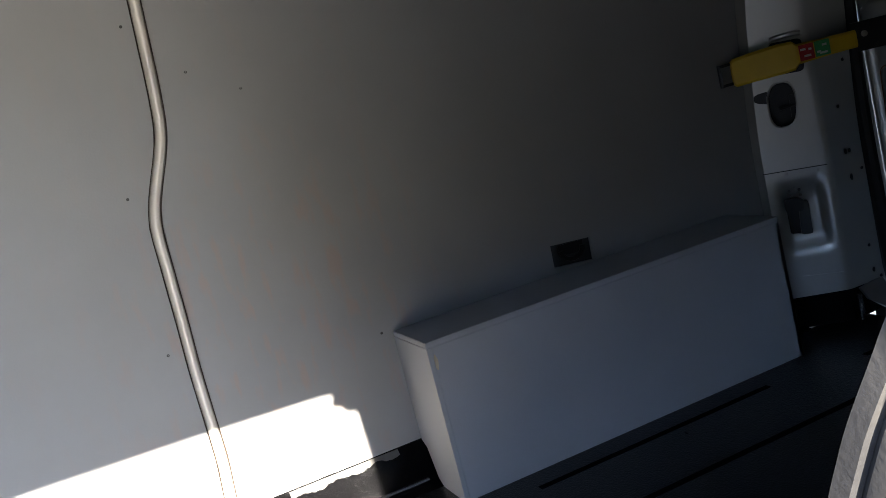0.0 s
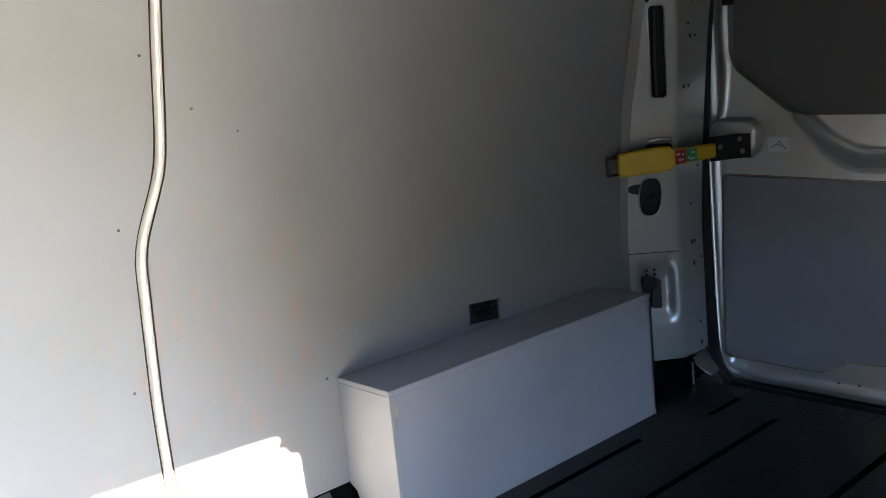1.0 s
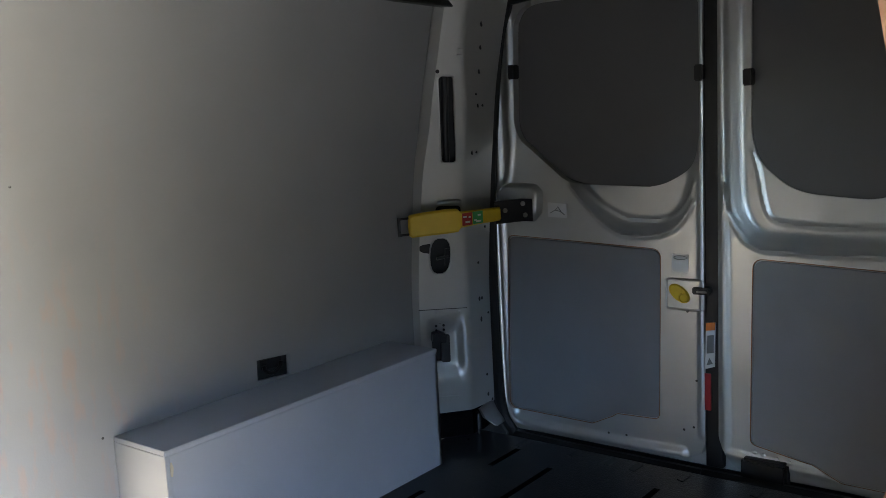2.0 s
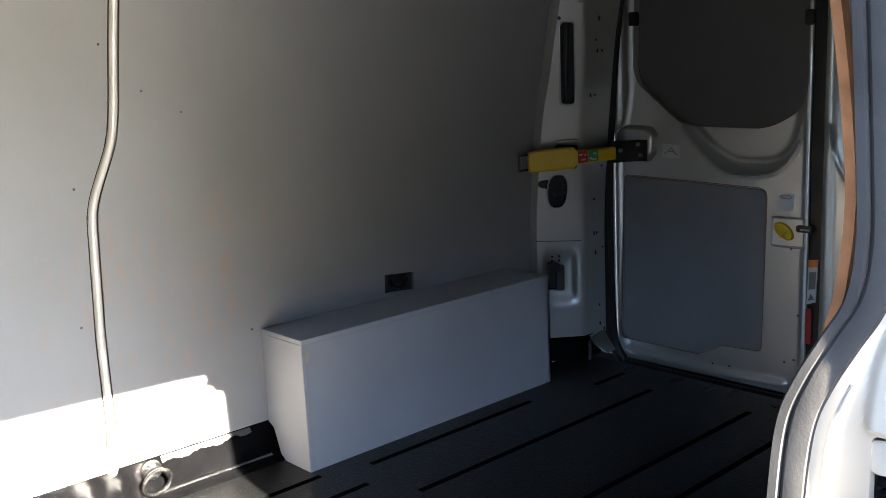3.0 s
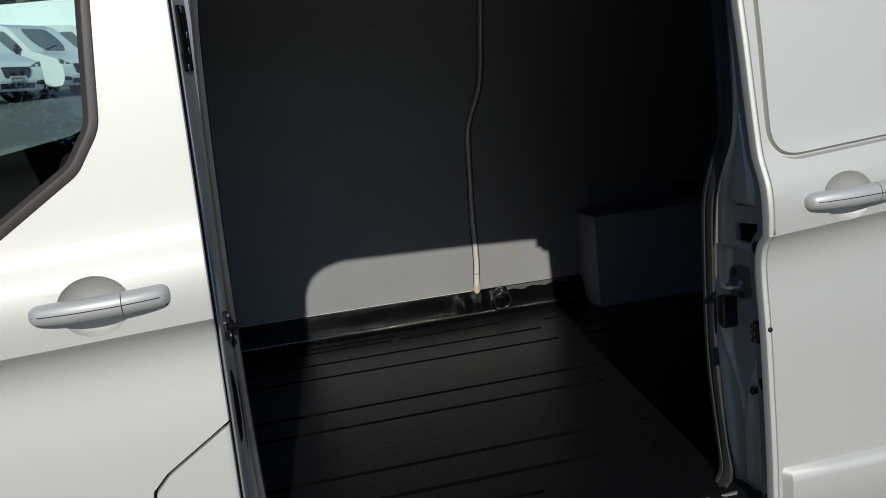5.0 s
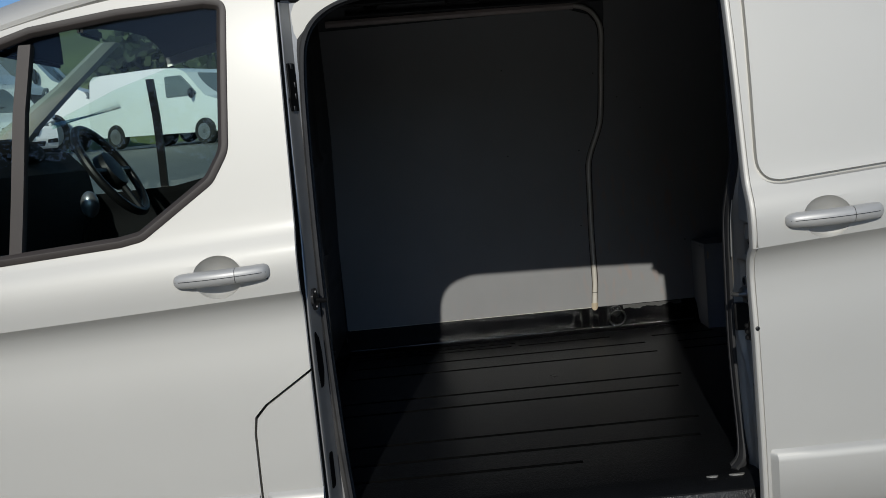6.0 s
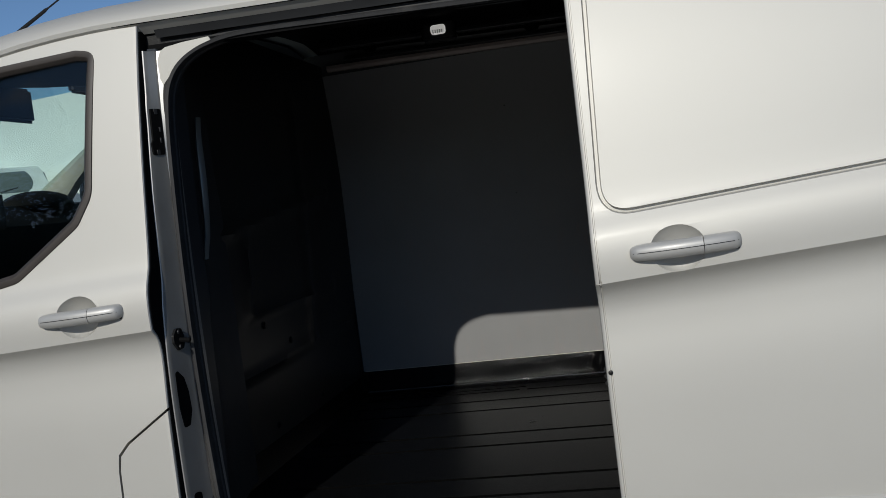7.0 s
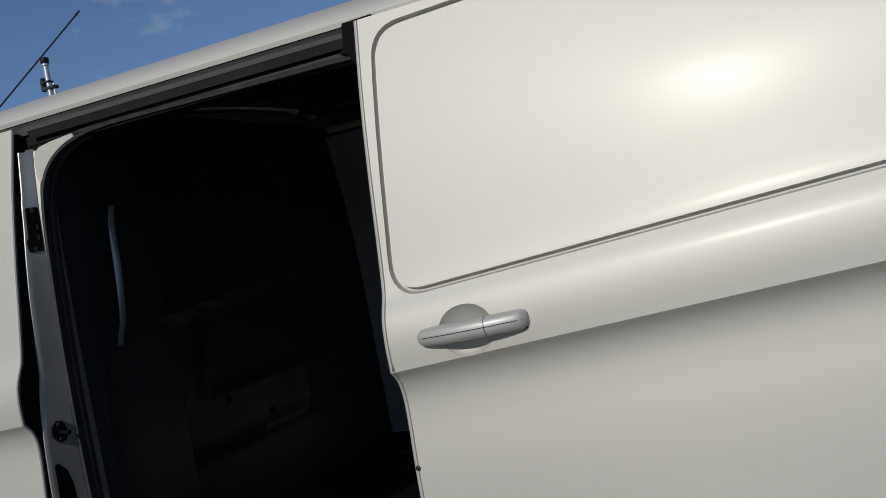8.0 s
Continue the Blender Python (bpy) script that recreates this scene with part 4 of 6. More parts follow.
def oval(u, z, ru, rz, n=18):
    return [(u + ru * math.copysign(abs(math.cos(a)) ** 0.75, math.cos(a)), z + rz * math.copysign(abs(math.sin(a)) ** 0.8, math.sin(a))) for a in [2 * math.pi * i / n for i in range(n)]]


slot = rounded([(0.063, 1.445), (0.111, 1.441), (0.086, 1.699), (0.038, 1.701)], 0.014)
key = oval(0.067, 1.161, 0.034, 0.057)
low = rounded([(0.036, 0.825), (0.090, 0.822), (0.092, 0.900), (0.070, 0.918), (0.036, 0.918)], 0.008)
cut(pillar, pillar_plate(slot, -0.03, 0.03), pillar_plate(key, -0.03, 0.03), pillar_plate(low, -0.03, 0.05))
bm, _ = grid([[on_pillar(u, z) + PN * 0.045 for u in (0.0, 0.08, 0.16)] for z in dz[::8]])
part("pillar_cavity", bm, PLASTIC, van)
part("slot_rim", sweep([on_pillar(u, z) - PN * 0.001 for u, z in slot], circle(0.0028, 6), True), SILVER_IN, van)
part("hole_rim", sweep([on_pillar(u, z) - PN * 0.001 for u, z in key], circle(0.0026, 6), True), SILVER_IN, van)
part("hole_notch", pillar_plate(rounded([(0.002, 1.182), (0.012, 1.176), (0.036, 1.170), (0.036, 1.202), (0.012, 1.200), (0.002, 1.196)], 0.005), -0.0015, 0.004), PLASTIC, van, "dark keyhole notch beside the pillar hole")
part("cable_loom", tube(smooth([on_pillar(0.066, 1.70) + PN * 0.02, on_pillar(0.072, 1.62) + PN * 0.014, on_pillar(0.078, 1.54) + PN * 0.020, on_pillar(0.088, 1.43) + PN * 0.02], 5), 0.009, 8), DARKMETAL, van, "dark cable loom inside the pillar slot")
part("hole_strut", tube([on_pillar(0.06, 1.15) + PN * 0.02, on_pillar(0.098, 1.155) + PN * 0.018], 0.005, 8), DARKMETAL, van)
part("hole_strut", pillar_plate([(0.086, 1.125), (0.099, 1.13), (0.099, 1.18), (0.086, 1.18)], 0.016, 0.02), PLASTIC, van)
for z, u0, u1 in ((0.997, -0.004, 0.149), (0.716, 0.045, 0.143)):
    part("pillar_joint", sweep([on_pillar(u0 + (u1 - u0) * t, z - 0.006 * t) - PN * 0.0003 for t in (0, 0.5, 1)], [(-0.0016, -0.001), (0.0016, -0.001), (0.0016, 0.0012), (-0.0016, 0.0012)], up=(0, 0, 1)), DARKMETAL if z > 0.9 else SILVER_IN, van)
for u, z in ((0.051, 0.986), (0.125, 0.981)):
    part("rivet", lathe([(0.0042, -0.001), (0.0040, 0.002), (0.0015, 0.003)], on_pillar(u, z), -PN, 10), SILVER_IN, van)
clip = part("belt_latch", pillar_plate(rounded([(0.032, 0.893), (0.074, 0.889), (0.078, 0.914), (0.060, 0.924), (0.034, 0.922)], 0.006), -0.014, 0.022), PLASTIC, van, "black plastic latch on the pillar")
part("clip_arm", pillar_plate(rounded([(0.060, 0.826), (0.088, 0.824), (0.089, 0.912), (0.066, 0.912)], 0.006), -0.002, 0.010), DARKMETAL, clip)
for u, z in ((0.047, 0.955), (0.062, 0.950), (0.076, 0.955), (0.050, 0.940), (0.074, 0.940), (0.050, 0.926), (0.074, 0.926)):
    part("hole", lathe([(0.0042, 0), (0.0042, 0.001)], on_pillar(u, z) + PN * 0.0105, -PN + Vector((0, 0, 0.2)), 8), PLASTIC, van)
part("hole", lathe([(0.006, 0), (0.006, 0.0012)], on_pillar(0.036, 1.713) - PN * 0.0002, -PN, 8), PLASTIC, van)
for z, t, s in ((1.846, 0.42, 1.7), (1.779, 0.45, 1.3), (1.71, 0.45, 1.6), (1.643, 0.36, 0.7), (1.609, 0.42, 1.2), (1.609, 0.58, 0.8), (1.469, 0.26, 1.3), (1.469, 0.42, 0.7), (1.234, 0.8, 0.8), (1.124, 0.5, 0.8), (1.008, 0.5, 1.3), (1.008, 0.62, 1.0), (0.955, 0.9, 0.7), (0.941, 0.55, 1.6), (0.756, 0.72, 0.8), (0.690, 0.74, 1.2), (0.668, 0.92, 0.8)):
    p = on_pillar(ridge_u(z), z).lerp(Vector((2.33, 0.734 + (wall_y(z) - 0.861) * 0.95, z)), t)
    part("hole", loft([[p + Vector((0.93 * a, 0.17 * a, b * s)) + Vector((0.17, -0.98, 0)) * h for a, b in circle(0.0055, 8)] for h in (-0.002, 0.0009)]), PLASTIC, van)
for z in (1.758, 1.775):
    part("pillar_band", tube([on_pillar(ridge_u(z) - 0.020, z) - PN * 0.0005, on_pillar(ridge_u(z) - 0.003, z) + Vector((0.002, 0.002, 0)), on_pillar(ridge_u(z), z) + Vector((0.02, 0.001, 0))], 0.0028, 6), SILVER_IN, van)
foot = [(2.055, 0.86), (2.09, 0.838), (2.212, 0.738), (2.28, 0.738), (2.33, 0.748), (2.34, 0.86)]
part("pillar_foot", prism(foot, "z", 0.579, 0.663, 0.006), GLOSS_BLACK, van, "black-coated block under the corner pillar")
part("foot_bolt", tube([(2.222, 0.722, 0.583), (2.222, 0.722, 0.650)], 0.0075, 10), WET, van, "black-coated bolt at the pillar foot")
part("foot_flare", loft([[(2.225, 0.716, 0.664), (2.325, 0.738, 0.664), (2.325, 0.746, 0.664), (2.225, 0.724, 0.664)], [(2.245, 0.712, 0.63), (2.335, 0.728, 0.63), (2.335, 0.738, 0.63), (2.245, 0.722, 0.63)], [(2.30, 0.706, 0.588), (2.36, 0.716, 0.585), (2.36, 0.728, 0.585), (2.30, 0.718, 0.588)]]), STEEL, van)

# ---- rear doors ----
RX = 2.40


def edge_gap(gy, gz_, pts, closed=False):
    """Distance from each point of a grid to a line of points."""
    far = np.full(gy.shape, 9.0)
    for a, b in zip(pts, pts[1:] + (pts[:1] if closed else [])):
        dy, dz_ = b[0] - a[0], b[1] - a[1]
        t = np.clip(((gy - a[0]) * dy + (gz_ - a[1]) * dz_) / max(1e-9, dy * dy + dz_ * dz_), 0, 1)
        far = np.minimum(far, np.hypot(gy - a[0] - t * dy, gz_ - a[1] - t * dz_))
    return far


def inside(gy, gz_, pts):
    odd = np.zeros(gy.shape, bool)
    for a, b in zip(pts, pts[1:] + pts[:1]):
        if abs(b[1] - a[1]) > 1e-9:
            odd ^= ((a[1] > gz_) != (b[1] > gz_)) & (gy < (b[0] - a[0]) * (gz_ - a[1]) / (b[1] - a[1]) + a[0])
    return odd


def pressed(y0, y1, z0, z1, folds, brim, slope):
    """A door skin: rounded beads along the folds, and a sunk field round the window that begins at the brim."""
    ys, zs = spread(y0, y1, 0.0055), spread(z0, z1, 0.006)
    gy, gz_ = np.meshgrid(np.array(ys), np.array(zs))
    h = np.zeros(gy.shape)
    for path, high, half in folds:
        line = [(p[1], p[2]) for p in smooth([(0.0, y, z) for y, z in path], 5)]
        h = h + high * np.clip(1 - (edge_gap(gy, gz_, line) / half) ** 2, 0, 1) ** 2
    lip = [(p[1], p[2]) for p in smooth([(0.0, y, z) for y, z in brim], 6)]
    field = lip + ([(lip[-1][0], 1.99), (0.60, 1.99), (0.60, 1.50)] if lip[0][0] > 0 else [(lip[-1][0], 1.99), (lip[0][0], 1.99)])
    t = np.clip(edge_gap(gy, gz_, lip) / slope, 0, 1)
    t = t * t * (3 - 2 * t)
    h = h - np.where(inside(gy, gz_, field), 0.021 * t, 0.0)
    return shell([[(RX - float(h[i, j]), y, z) for j, y in enumerate(ys)] for i, z in enumerate(zs)], [[(RX + 0.055, y, z) for y in ys] for z in zs])


def rear_door(pts, r, win, wr, low, lr, label, folds, brim, slope):
    y0, y1 = min(p[0] for p in pts), max(p[0] for p in pts)
    win = [(p[1], p[2]) for p in smooth([(0.0, y, z) for y, z in rounded(win, wr, 4)], 2)]
    d = part("rear_door", pressed(y0 - 0.004, y1 + 0.004, 0.54, 1.95, folds, brim, slope), SILVER_IN, van, label)
    cut(d, prism(rounded(pts, r, 6), "x", RX - 0.06, RX + 0.054), op="INTERSECT")
    cut(d, prism(win, "x", RX - 0.05, RX + 0.040), prism(rounded(low, lr, 5), "x", RX - 0.05, RX + 0.010))
    part("window_blank", prism(win, "x", RX + 0.028, RX + 0.036), PLY_DARK, d, "dark grey board blanking the window")
    c = Vector((sum(p[0] for p in low) / len(low), sum(p[1] for p in low) / len(low)))
    board = [((p[0] - c.x) * 0.988 + c.x, (p[1] - c.y) * 0.988 + c.y) for p in rounded(low, lr, 5)]
    part("door_lining", prism(board, "x", RX + 0.002, RX + 0.0095, 0.001), PLY_DOOR, d, "grey-painted ply door lining")
    part("lining_edge", sweep([(RX + 0.0005, p[0], p[1]) for p in rounded(low, lr, 5)], circle(0.0013, 6), True), PLY_EDGE, d, "thin raw brown edge round the lining")
    return d


BRIM1 = [(0.500, 1.392), (0.467, 1.357), (0.412, 1.295), (0.356, 1.241), (0.303, 1.214), (0.25, 1.208), (0.199, 1.214), (0.150, 1.228), (0.110, 1.262), (0.080, 1.310), (0.062, 1.380), (0.052, 1.47), (0.047, 1.60), (0.045, 1.94)]
FOLDS1 = [(BRIM1[1:10], 0.0050, 0.011),
          ([(0.426, 1.352), (0.390, 1.318), (0.354, 1.291), (0.301, 1.264), (0.25, 1.258), (0.189, 1.259), (0.150, 1.270), (0.115, 1.294), (0.090, 1.332), (0.078, 1.364)], 0.0045, 0.010),
          ([(0.668, 1.93), (0.676, 1.60), (0.672, 1.50), (0.684, 1.40), (0.700, 1.35)], 0.010, 0.020),
          ([(0.722, 1.92), (0.724, 1.3), (0.722, 0.70), (0.708, 0.62), (0.66, 0.585), (0.4, 0.572), (0.12, 0.575)], 0.012, 0.022),
          ([(0.052, 1.94), (0.056, 1.24), (0.060, 0.64)], 0.006, 0.014)]
BRIM2 = [(-0.008, 1.94), (-0.010, 1.50), (-0.012, 1.36), (-0.018, 1.30), (-0.033, 1.259), (-0.052, 1.228), (-0.070, 1.207), (-0.100, 1.192), (-0.128, 1.187), (-0.29, 1.183), (-0.50, 1.190), (-0.62, 1.25), (-0.69, 1.40), (-0.70, 1.94)]
FOLDS2 = [(BRIM2[2:11], 0.0050, 0.011),
          ([(-0.082, 1.45), (-0.100, 1.385), (-0.110, 1.32), (-0.126, 1.277), (-0.163, 1.260), (-0.289, 1.251), (-0.48, 1.262)], 0.0045, 0.010),
          ([(-0.006, 1.92), (-0.008, 1.2), (-0.010, 0.66), (-0.03, 0.600), (-0.5, 0.587)], 0.008, 0.018)]
WIN1 = [(0.647, 1.905), (0.661, 1.545), (0.646, 1.500), (0.482, 1.368), (0.43, 1.357), (0.185, 1.350), (0.080, 1.410), (0.057, 1.500), (0.057, 1.905)]
LOW1 = [(0.703, 1.195), (0.178, 1.175), (0.191, 0.666), (0.330, 0.661), (0.345, 0.650), (0.415, 0.616), (0.722, 0.620)]
door_far = rear_door([(0.742, 1.945), (0.742, 0.585), (0.690, 0.552), (0.052, 0.568), (0.045, 1.945)], [0.06, 0.07, 0.02, 0.06, 0.03],
                     WIN1, [0.09, 0.12, 0.12, 0.12, 0.12, 0.2, 0.2, 0.2, 0.09], LOW1, [0.025, 0.03, 0.02, 0.015, 0.01, 0.02, 0.03], "silver rear door with dark window blank and grey lining", FOLDS1, BRIM1, 0.045)
WIN2 = [(-0.079, 1.905), (-0.077, 1.50), (-0.096, 1.42), (-0.19, 1.340), (-0.42, 1.320), (-0.63, 1.47), (-0.655, 1.905)]
LOW2 = [(-0.087, 1.163), (-0.62, 1.140), (-0.64, 0.57), (-0.32, 0.575), (-0.245, 0.612), (-0.215, 0.616), (-0.078, 0.640)]
door_near = rear_door([(0.004, 1.945), (0.012, 0.64), (-0.03, 0.560), (-0.66, 0.552), (-0.735, 0.60), (-0.735, 1.945)], [0.03, 0.05, 0.05, 0.02, 0.05, 0.06],
                      WIN2, [0.09, 0.2, 0.2, 0.2, 0.2, 0.2, 0.09], LOW2, [0.03, 0.03, 0.03, 0.02, 0.02, 0.02, 0.02], "silver rear door beside the door gap, grey lining", FOLDS2, BRIM2, 0.055)


boss = [(y, z) for y, z in rounded([(0.722, 1.345), (0.690, 1.362), (0.590, 1.358), (0.566, 1.335), (0.572, 1.270), (0.600, 1.242), (0.722, 1.242)], [0.01, 0.02, 0.03, 0.03, 0.03, 0.03, 0.01], 5)]
bc = Vector((0.655, 1.300))
part("hinge_boss", loft([[(x, bc.x + (y - bc.x) * s, bc.y + (z - bc.y) * s) for y, z in boss] for x, s in ((RX + 0.004, 1.06), (RX - 0.004, 1.0), (RX - 0.016, 0.93), (RX - 0.022, 0.86), (RX - 0.024, 0.76))]), SILVER_IN, door_far, "pressed boss behind the check strap", 60)
for y, z in ((0.659, 1.705), (0.056, 1.665), (-0.077, 1.645)):
    part("clip", block(RX - 0.012, RX + 0.02, y - 0.012, y + 0.012, z - 0.022, z + 0.022, 0.003), PLASTIC, door_far if y > 0 else door_near, "small black panel clip")
# catch plate with its yellow turn button
field = rounded([(0.160, 1.092), (0.050, 1.092), (0.050, 1.006), (0.162, 1.006)], 0.008)
plate = part("catch_plate", prism(field, "x", RX - 0.004, RX + 0.004, 0.002), SILVER_IN, door_far)
part("plate_rim", sweep([(RX - 0.004, y, z) for y, z in field], circle(0.0035, 8), True, up=(1, 0, 0)), SILVER_IN, plate)
part("button", loft([[(x, 0.121 + 0.80 * u - 0.60 * v, 1.052 + 0.60 * u + 0.80 * v) for u, v in circle(r, 22, 1.0, 0.60)] for x, r in ((RX - 0.003, 0.035), (RX - 0.008, 0.035), (RX - 0.012, 0.031))]), YELLOW, plate, "yellow turn button")
part("finger", sweep([(RX - 0.013, 0.106 + 0.013 * math.cos(a), 1.041 + 0.013 * math.sin(a)) for a in [i * math.pi / 8 for i in range(16)]], circle(0.0022, 6), True), YELLOW, plate)
part("hook", block(RX - 0.016, RX + 0.01, 0.030, 0.080, 1.054, 1.074, 0.003), PLASTIC, door_far)
part("hook_pin", block(RX - 0.018, RX - 0.012, 0.036, 0.066, 1.060, 1.066, 0.001), STEEL, door_far)
stick = part("sticker", prism(rounded([(0.549, 1.303), (0.482, 1.299), (0.482, 1.256), (0.549, 1.258)], 0.003), "x", RX - 0.0012, RX + 0.001), PAPER, door_far, "small white pictogram sticker")
part("mark", sweep([(RX - 0.0016, 0.540, 1.270), (RX - 0.0016, 0.524, 1.279), (RX - 0.0016, 0.505, 1.276), (RX - 0.0016, 0.490, 1.266)], circle(0.0012, 6)), INK, stick)
part("mark", sweep([(RX - 0.0016, 0.522, 1.279), (RX - 0.0016, 0.513, 1.290), (RX - 0.0016, 0.503, 1.277)], circle(0.0012, 6)), INK, stick)
stick = part("sticker", prism(rounded([(0.144, 1.165), (0.094, 1.164), (0.096, 1.112), (0.144, 1.113)], 0.004), "x", RX - 0.0012, RX + 0.001), PAPER, door_far, "pale sticker with a printed oval")
part("mark", sweep([(RX - 0.0014, 0.119 + 0.019 * math.cos(a), 1.154 + 0.0055 * math.sin(a)) for a in [i * math.pi / 8 for i in range(16)]], circle(0.0009, 6), True), INK, stick)
for y, z in ((0.36, 0.595), (0.30, 0.598), (0.115, 0.648), (0.085, 0.66), (0.075, 0.80), (0.10, 1.00)):
    part("paint_chip", lathe([(0.004, 0), (0.0035, 0.0008)], (RX - 0.0004, y, z), (-1, 0, 0), 7), PRIMER, door_far)
# seal strip between the doors with warning labels
part("door_gap_seal", sweep([(RX + 0.022, 0.028, z) for z in spread(0.55, 1.94, 0.1)], rounded([(-0.026, -0.016), (0.026, -0.016), (0.026, 0.012), (-0.026, 0.012)], 0.008), up=(1, 0, 0)), PLASTIC, van, "black rubber strip between the rear doors")
warn = part("warning_label", loft([[(x, y, z) for y, z in ((0.050, 0.838), (0.022, 0.848), (0.018, 0.976), (0.046, 0.972))] for x in (RX + 0.0005, RX + 0.0035)]), PAPER, van, "white warning label with an orange head")
part("label_head", loft([[(x, y, z) for y, z in ((0.0465, 0.950), (0.019, 0.954), (0.018, 0.9765), (0.046, 0.9725))] for x in (RX - 0.0008, RX + 0.0004)]), ORANGE, warn)
part("label_print", prism([(0.045, 0.850), (0.027, 0.856), (0.037, 0.872)], "x", RX - 0.0008, RX + 0.0004), INK, warn)
part("label_print", loft([[(x, y, z) for y, z in ((0.044, 0.884), (0.024, 0.888), (0.023, 0.940), (0.042, 0.936))] for x in (RX - 0.0008, RX + 0.0004)]), INK, warn)
part("red_reflector", block(RX - 0.002, RX + 0.0035, 0.033, 0.053, 0.718, 0.826, 0.001), RED, van, "long red reflector strip")
lock = part("floor_lock", block(RX - 0.03, RX + 0.012, -0.187, -0.060, 0.500, 0.606, 0.008), PLASTIC, door_near, "black floor lock on the door foot")
part("lock_tab", block(RX - 0.036, RX - 0.028, -0.158, -0.132, 0.506, 0.536, 0.002), STEEL, lock)
part("lock_tab", tube([(RX - 0.034, -0.110, 0.506), (RX - 0.036, -0.096, 0.536), (RX - 0.034, -0.075, 0.545)], 0.004, 6), STEEL, lock)
for y, z in ((-0.09, 0.618), (-0.115, 0.615), (-0.15, 0.611), (-0.185, 0.606)):
    part("door_dimple", ball((RX - 0.001, y, z), 0.004, 0.008, 0.006, 10), SILVER_IN, door_near)
# seal round the rear opening
part("rear_seal", sweep(smooth([(2.372, 0.05, 0.530), (2.372, 0.64, 0.532), (2.372, 0.700, 0.552), (2.372, 0.742, 0.64), (2.370, 0.752, 0.9), (2.370, 0.750, 1.2), (2.372, 0.730, 1.5), (2.372, 0.70, 1.75), (2.372, 0.66, 1.89), (2.372, 0.58, 1.93), (2.375, 0.0, 1.945), (2.375, -0.6, 1.93), (2.375, -0.70, 1.75), (2.375, -0.76, 1.2), (2.375, -0.76, 0.65), (2.375, -0.7, 0.545), (2.375, 0.05, 0.53)], 4), circle(0.022, 10, 0.9, 1.0)), PLASTIC, van, "black rubber seal round the rear doorway")
part("rear_sill", loft([[(x, y, z) for x, z in ((2.262, 0.574), (2.285, 0.520), (2.34, 0.500), (2.42, 0.498), (2.42, 0.44), (2.262, 0.44))] for y in (-0.74, -0.2, 0.3, 0.74)]), FLOOR, van, "black-coated step at the rear doorway")
# Rear pads; those on the far side are coloured grey for their highlights.
for y in (0.560, 0.380, 0.262, 0.183, 0.04, -0.16, -0.30):
    part("glint_pad", prism(rounded([(2.19, y - 0.010), (2.245, y - 0.013), (2.252, y + 0.008), (2.20, y + 0.012)], 0.004), "z", 0.579, 0.5835, 0.001), PRIMER if y > 0.1 else FLOOR, van)

# ---- yellow check strap on the far rear door ----
SD, SN = Vector((0.155, -0.037, 0.0)).normalized(), Vector((-0.42, -0.907, 0)).normalized()
strap = part("check_strap", loft([[Vector(c) + Vector((0, 0, z)) - SN * w for z, w in ((-h, -0.007), (-h + 0.006, -0.012), (h - 0.006, -0.012), (h, -0.007), (h, 0.004), (-h, 0.004))]
                                  for c, h in (((2.029, 0.801, 1.268), 0.028), ((2.034, 0.796, 1.268), 0.034), ((2.06, 0.766, 1.272), 0.035), ((2.105, 0.718, 1.276), 0.036), ((2.126, 0.697, 1.277), 0.034), ((2.134, 0.691, 1.278), 0.024), ((2.20, 0.676, 1.2785), 0.0215), ((2.285, 0.655, 1.279), 0.0205))]),
             YELLOW, van, "yellow plastic door check strap with red and green label")


def strap_plate(a, b, lo, hi, w0, w1):
    return loft([[Vector((2.134, 0.691, 1.278)) + SD * u + Vector((0, 0, z)) + SN * w for u, z in ((a, lo), (b, lo), (b, hi), (a, hi))] for w in (w0, w1)])


part("red_square", strap_plate(0.002, 0.040, -0.018, 0.019, 0.0095, 0.0138), RED, strap)
part("green_square", strap_plate(0.043, 0.082, -0.017, 0.019, 0.0095, 0.0138), GREEN, strap)
for u, z, w in ((0.012, 0.008, 0.007), (0.030, 0.006, 0.004), (0.022, -0.008, 0.009), (0.052, -0.006, 0.005), (0.068, 0.008, 0.006), (0.064, -0.010, 0.010)):
    part("print_mark", strap_plate(u - w, u + w, z - 0.0025, z + 0.0025, 0.0135, 0.0144), PAPER, strap)
part("strap_end", loft([[Vector(c) + Vector((0, 0, z)) - SN * w for z, w in ((-0.028, -0.005), (0.028, -0.005), (0.028, 0.004), (-0.028, 0.004))] for c in ((2.010, 0.826, 1.266), (2.014, 0.822, 1.266))]), PLASTIC, strap)
for z in (-0.024, 0.024):
    part("strap_end", tube([(2.012, 0.823, 1.266 + z), (2.034, 0.799, 1.268 + z)], 0.004, 6), PLASTIC, strap)
brk = part("strap_bracket", loft([[Vector((a, b, z)) for z in (1.246, 1.316)] + [Vector((a + 0.014, b + 0.010, z)) for z in (1.316, 1.246)] for a, b in ((2.282, 0.666), (2.30, 0.652), (2.345, 0.632), (2.372, 0.612), (2.373, 0.588))]), PLASTIC, van, "black hinge bracket with three bolts")
for x, y, z in ((2.362, 0.617, 1.302), (2.366, 0.612, 1.266), (2.306, 0.646, 1.286)):
    part("bolt", lathe([(0.0075, 0), (0.0075, 0.004), (0.004, 0.005)], (x, y, z), (-0.45, -0.9, 0), 10), STEEL, brk)
part("strap_slot", pillar_plate(rounded([(0.050, 1.236), (0.128, 1.232), (0.128, 1.312), (0.050, 1.316)], 0.014), -0.004, 0.004), PLASTIC, van, "black guide behind the strap")
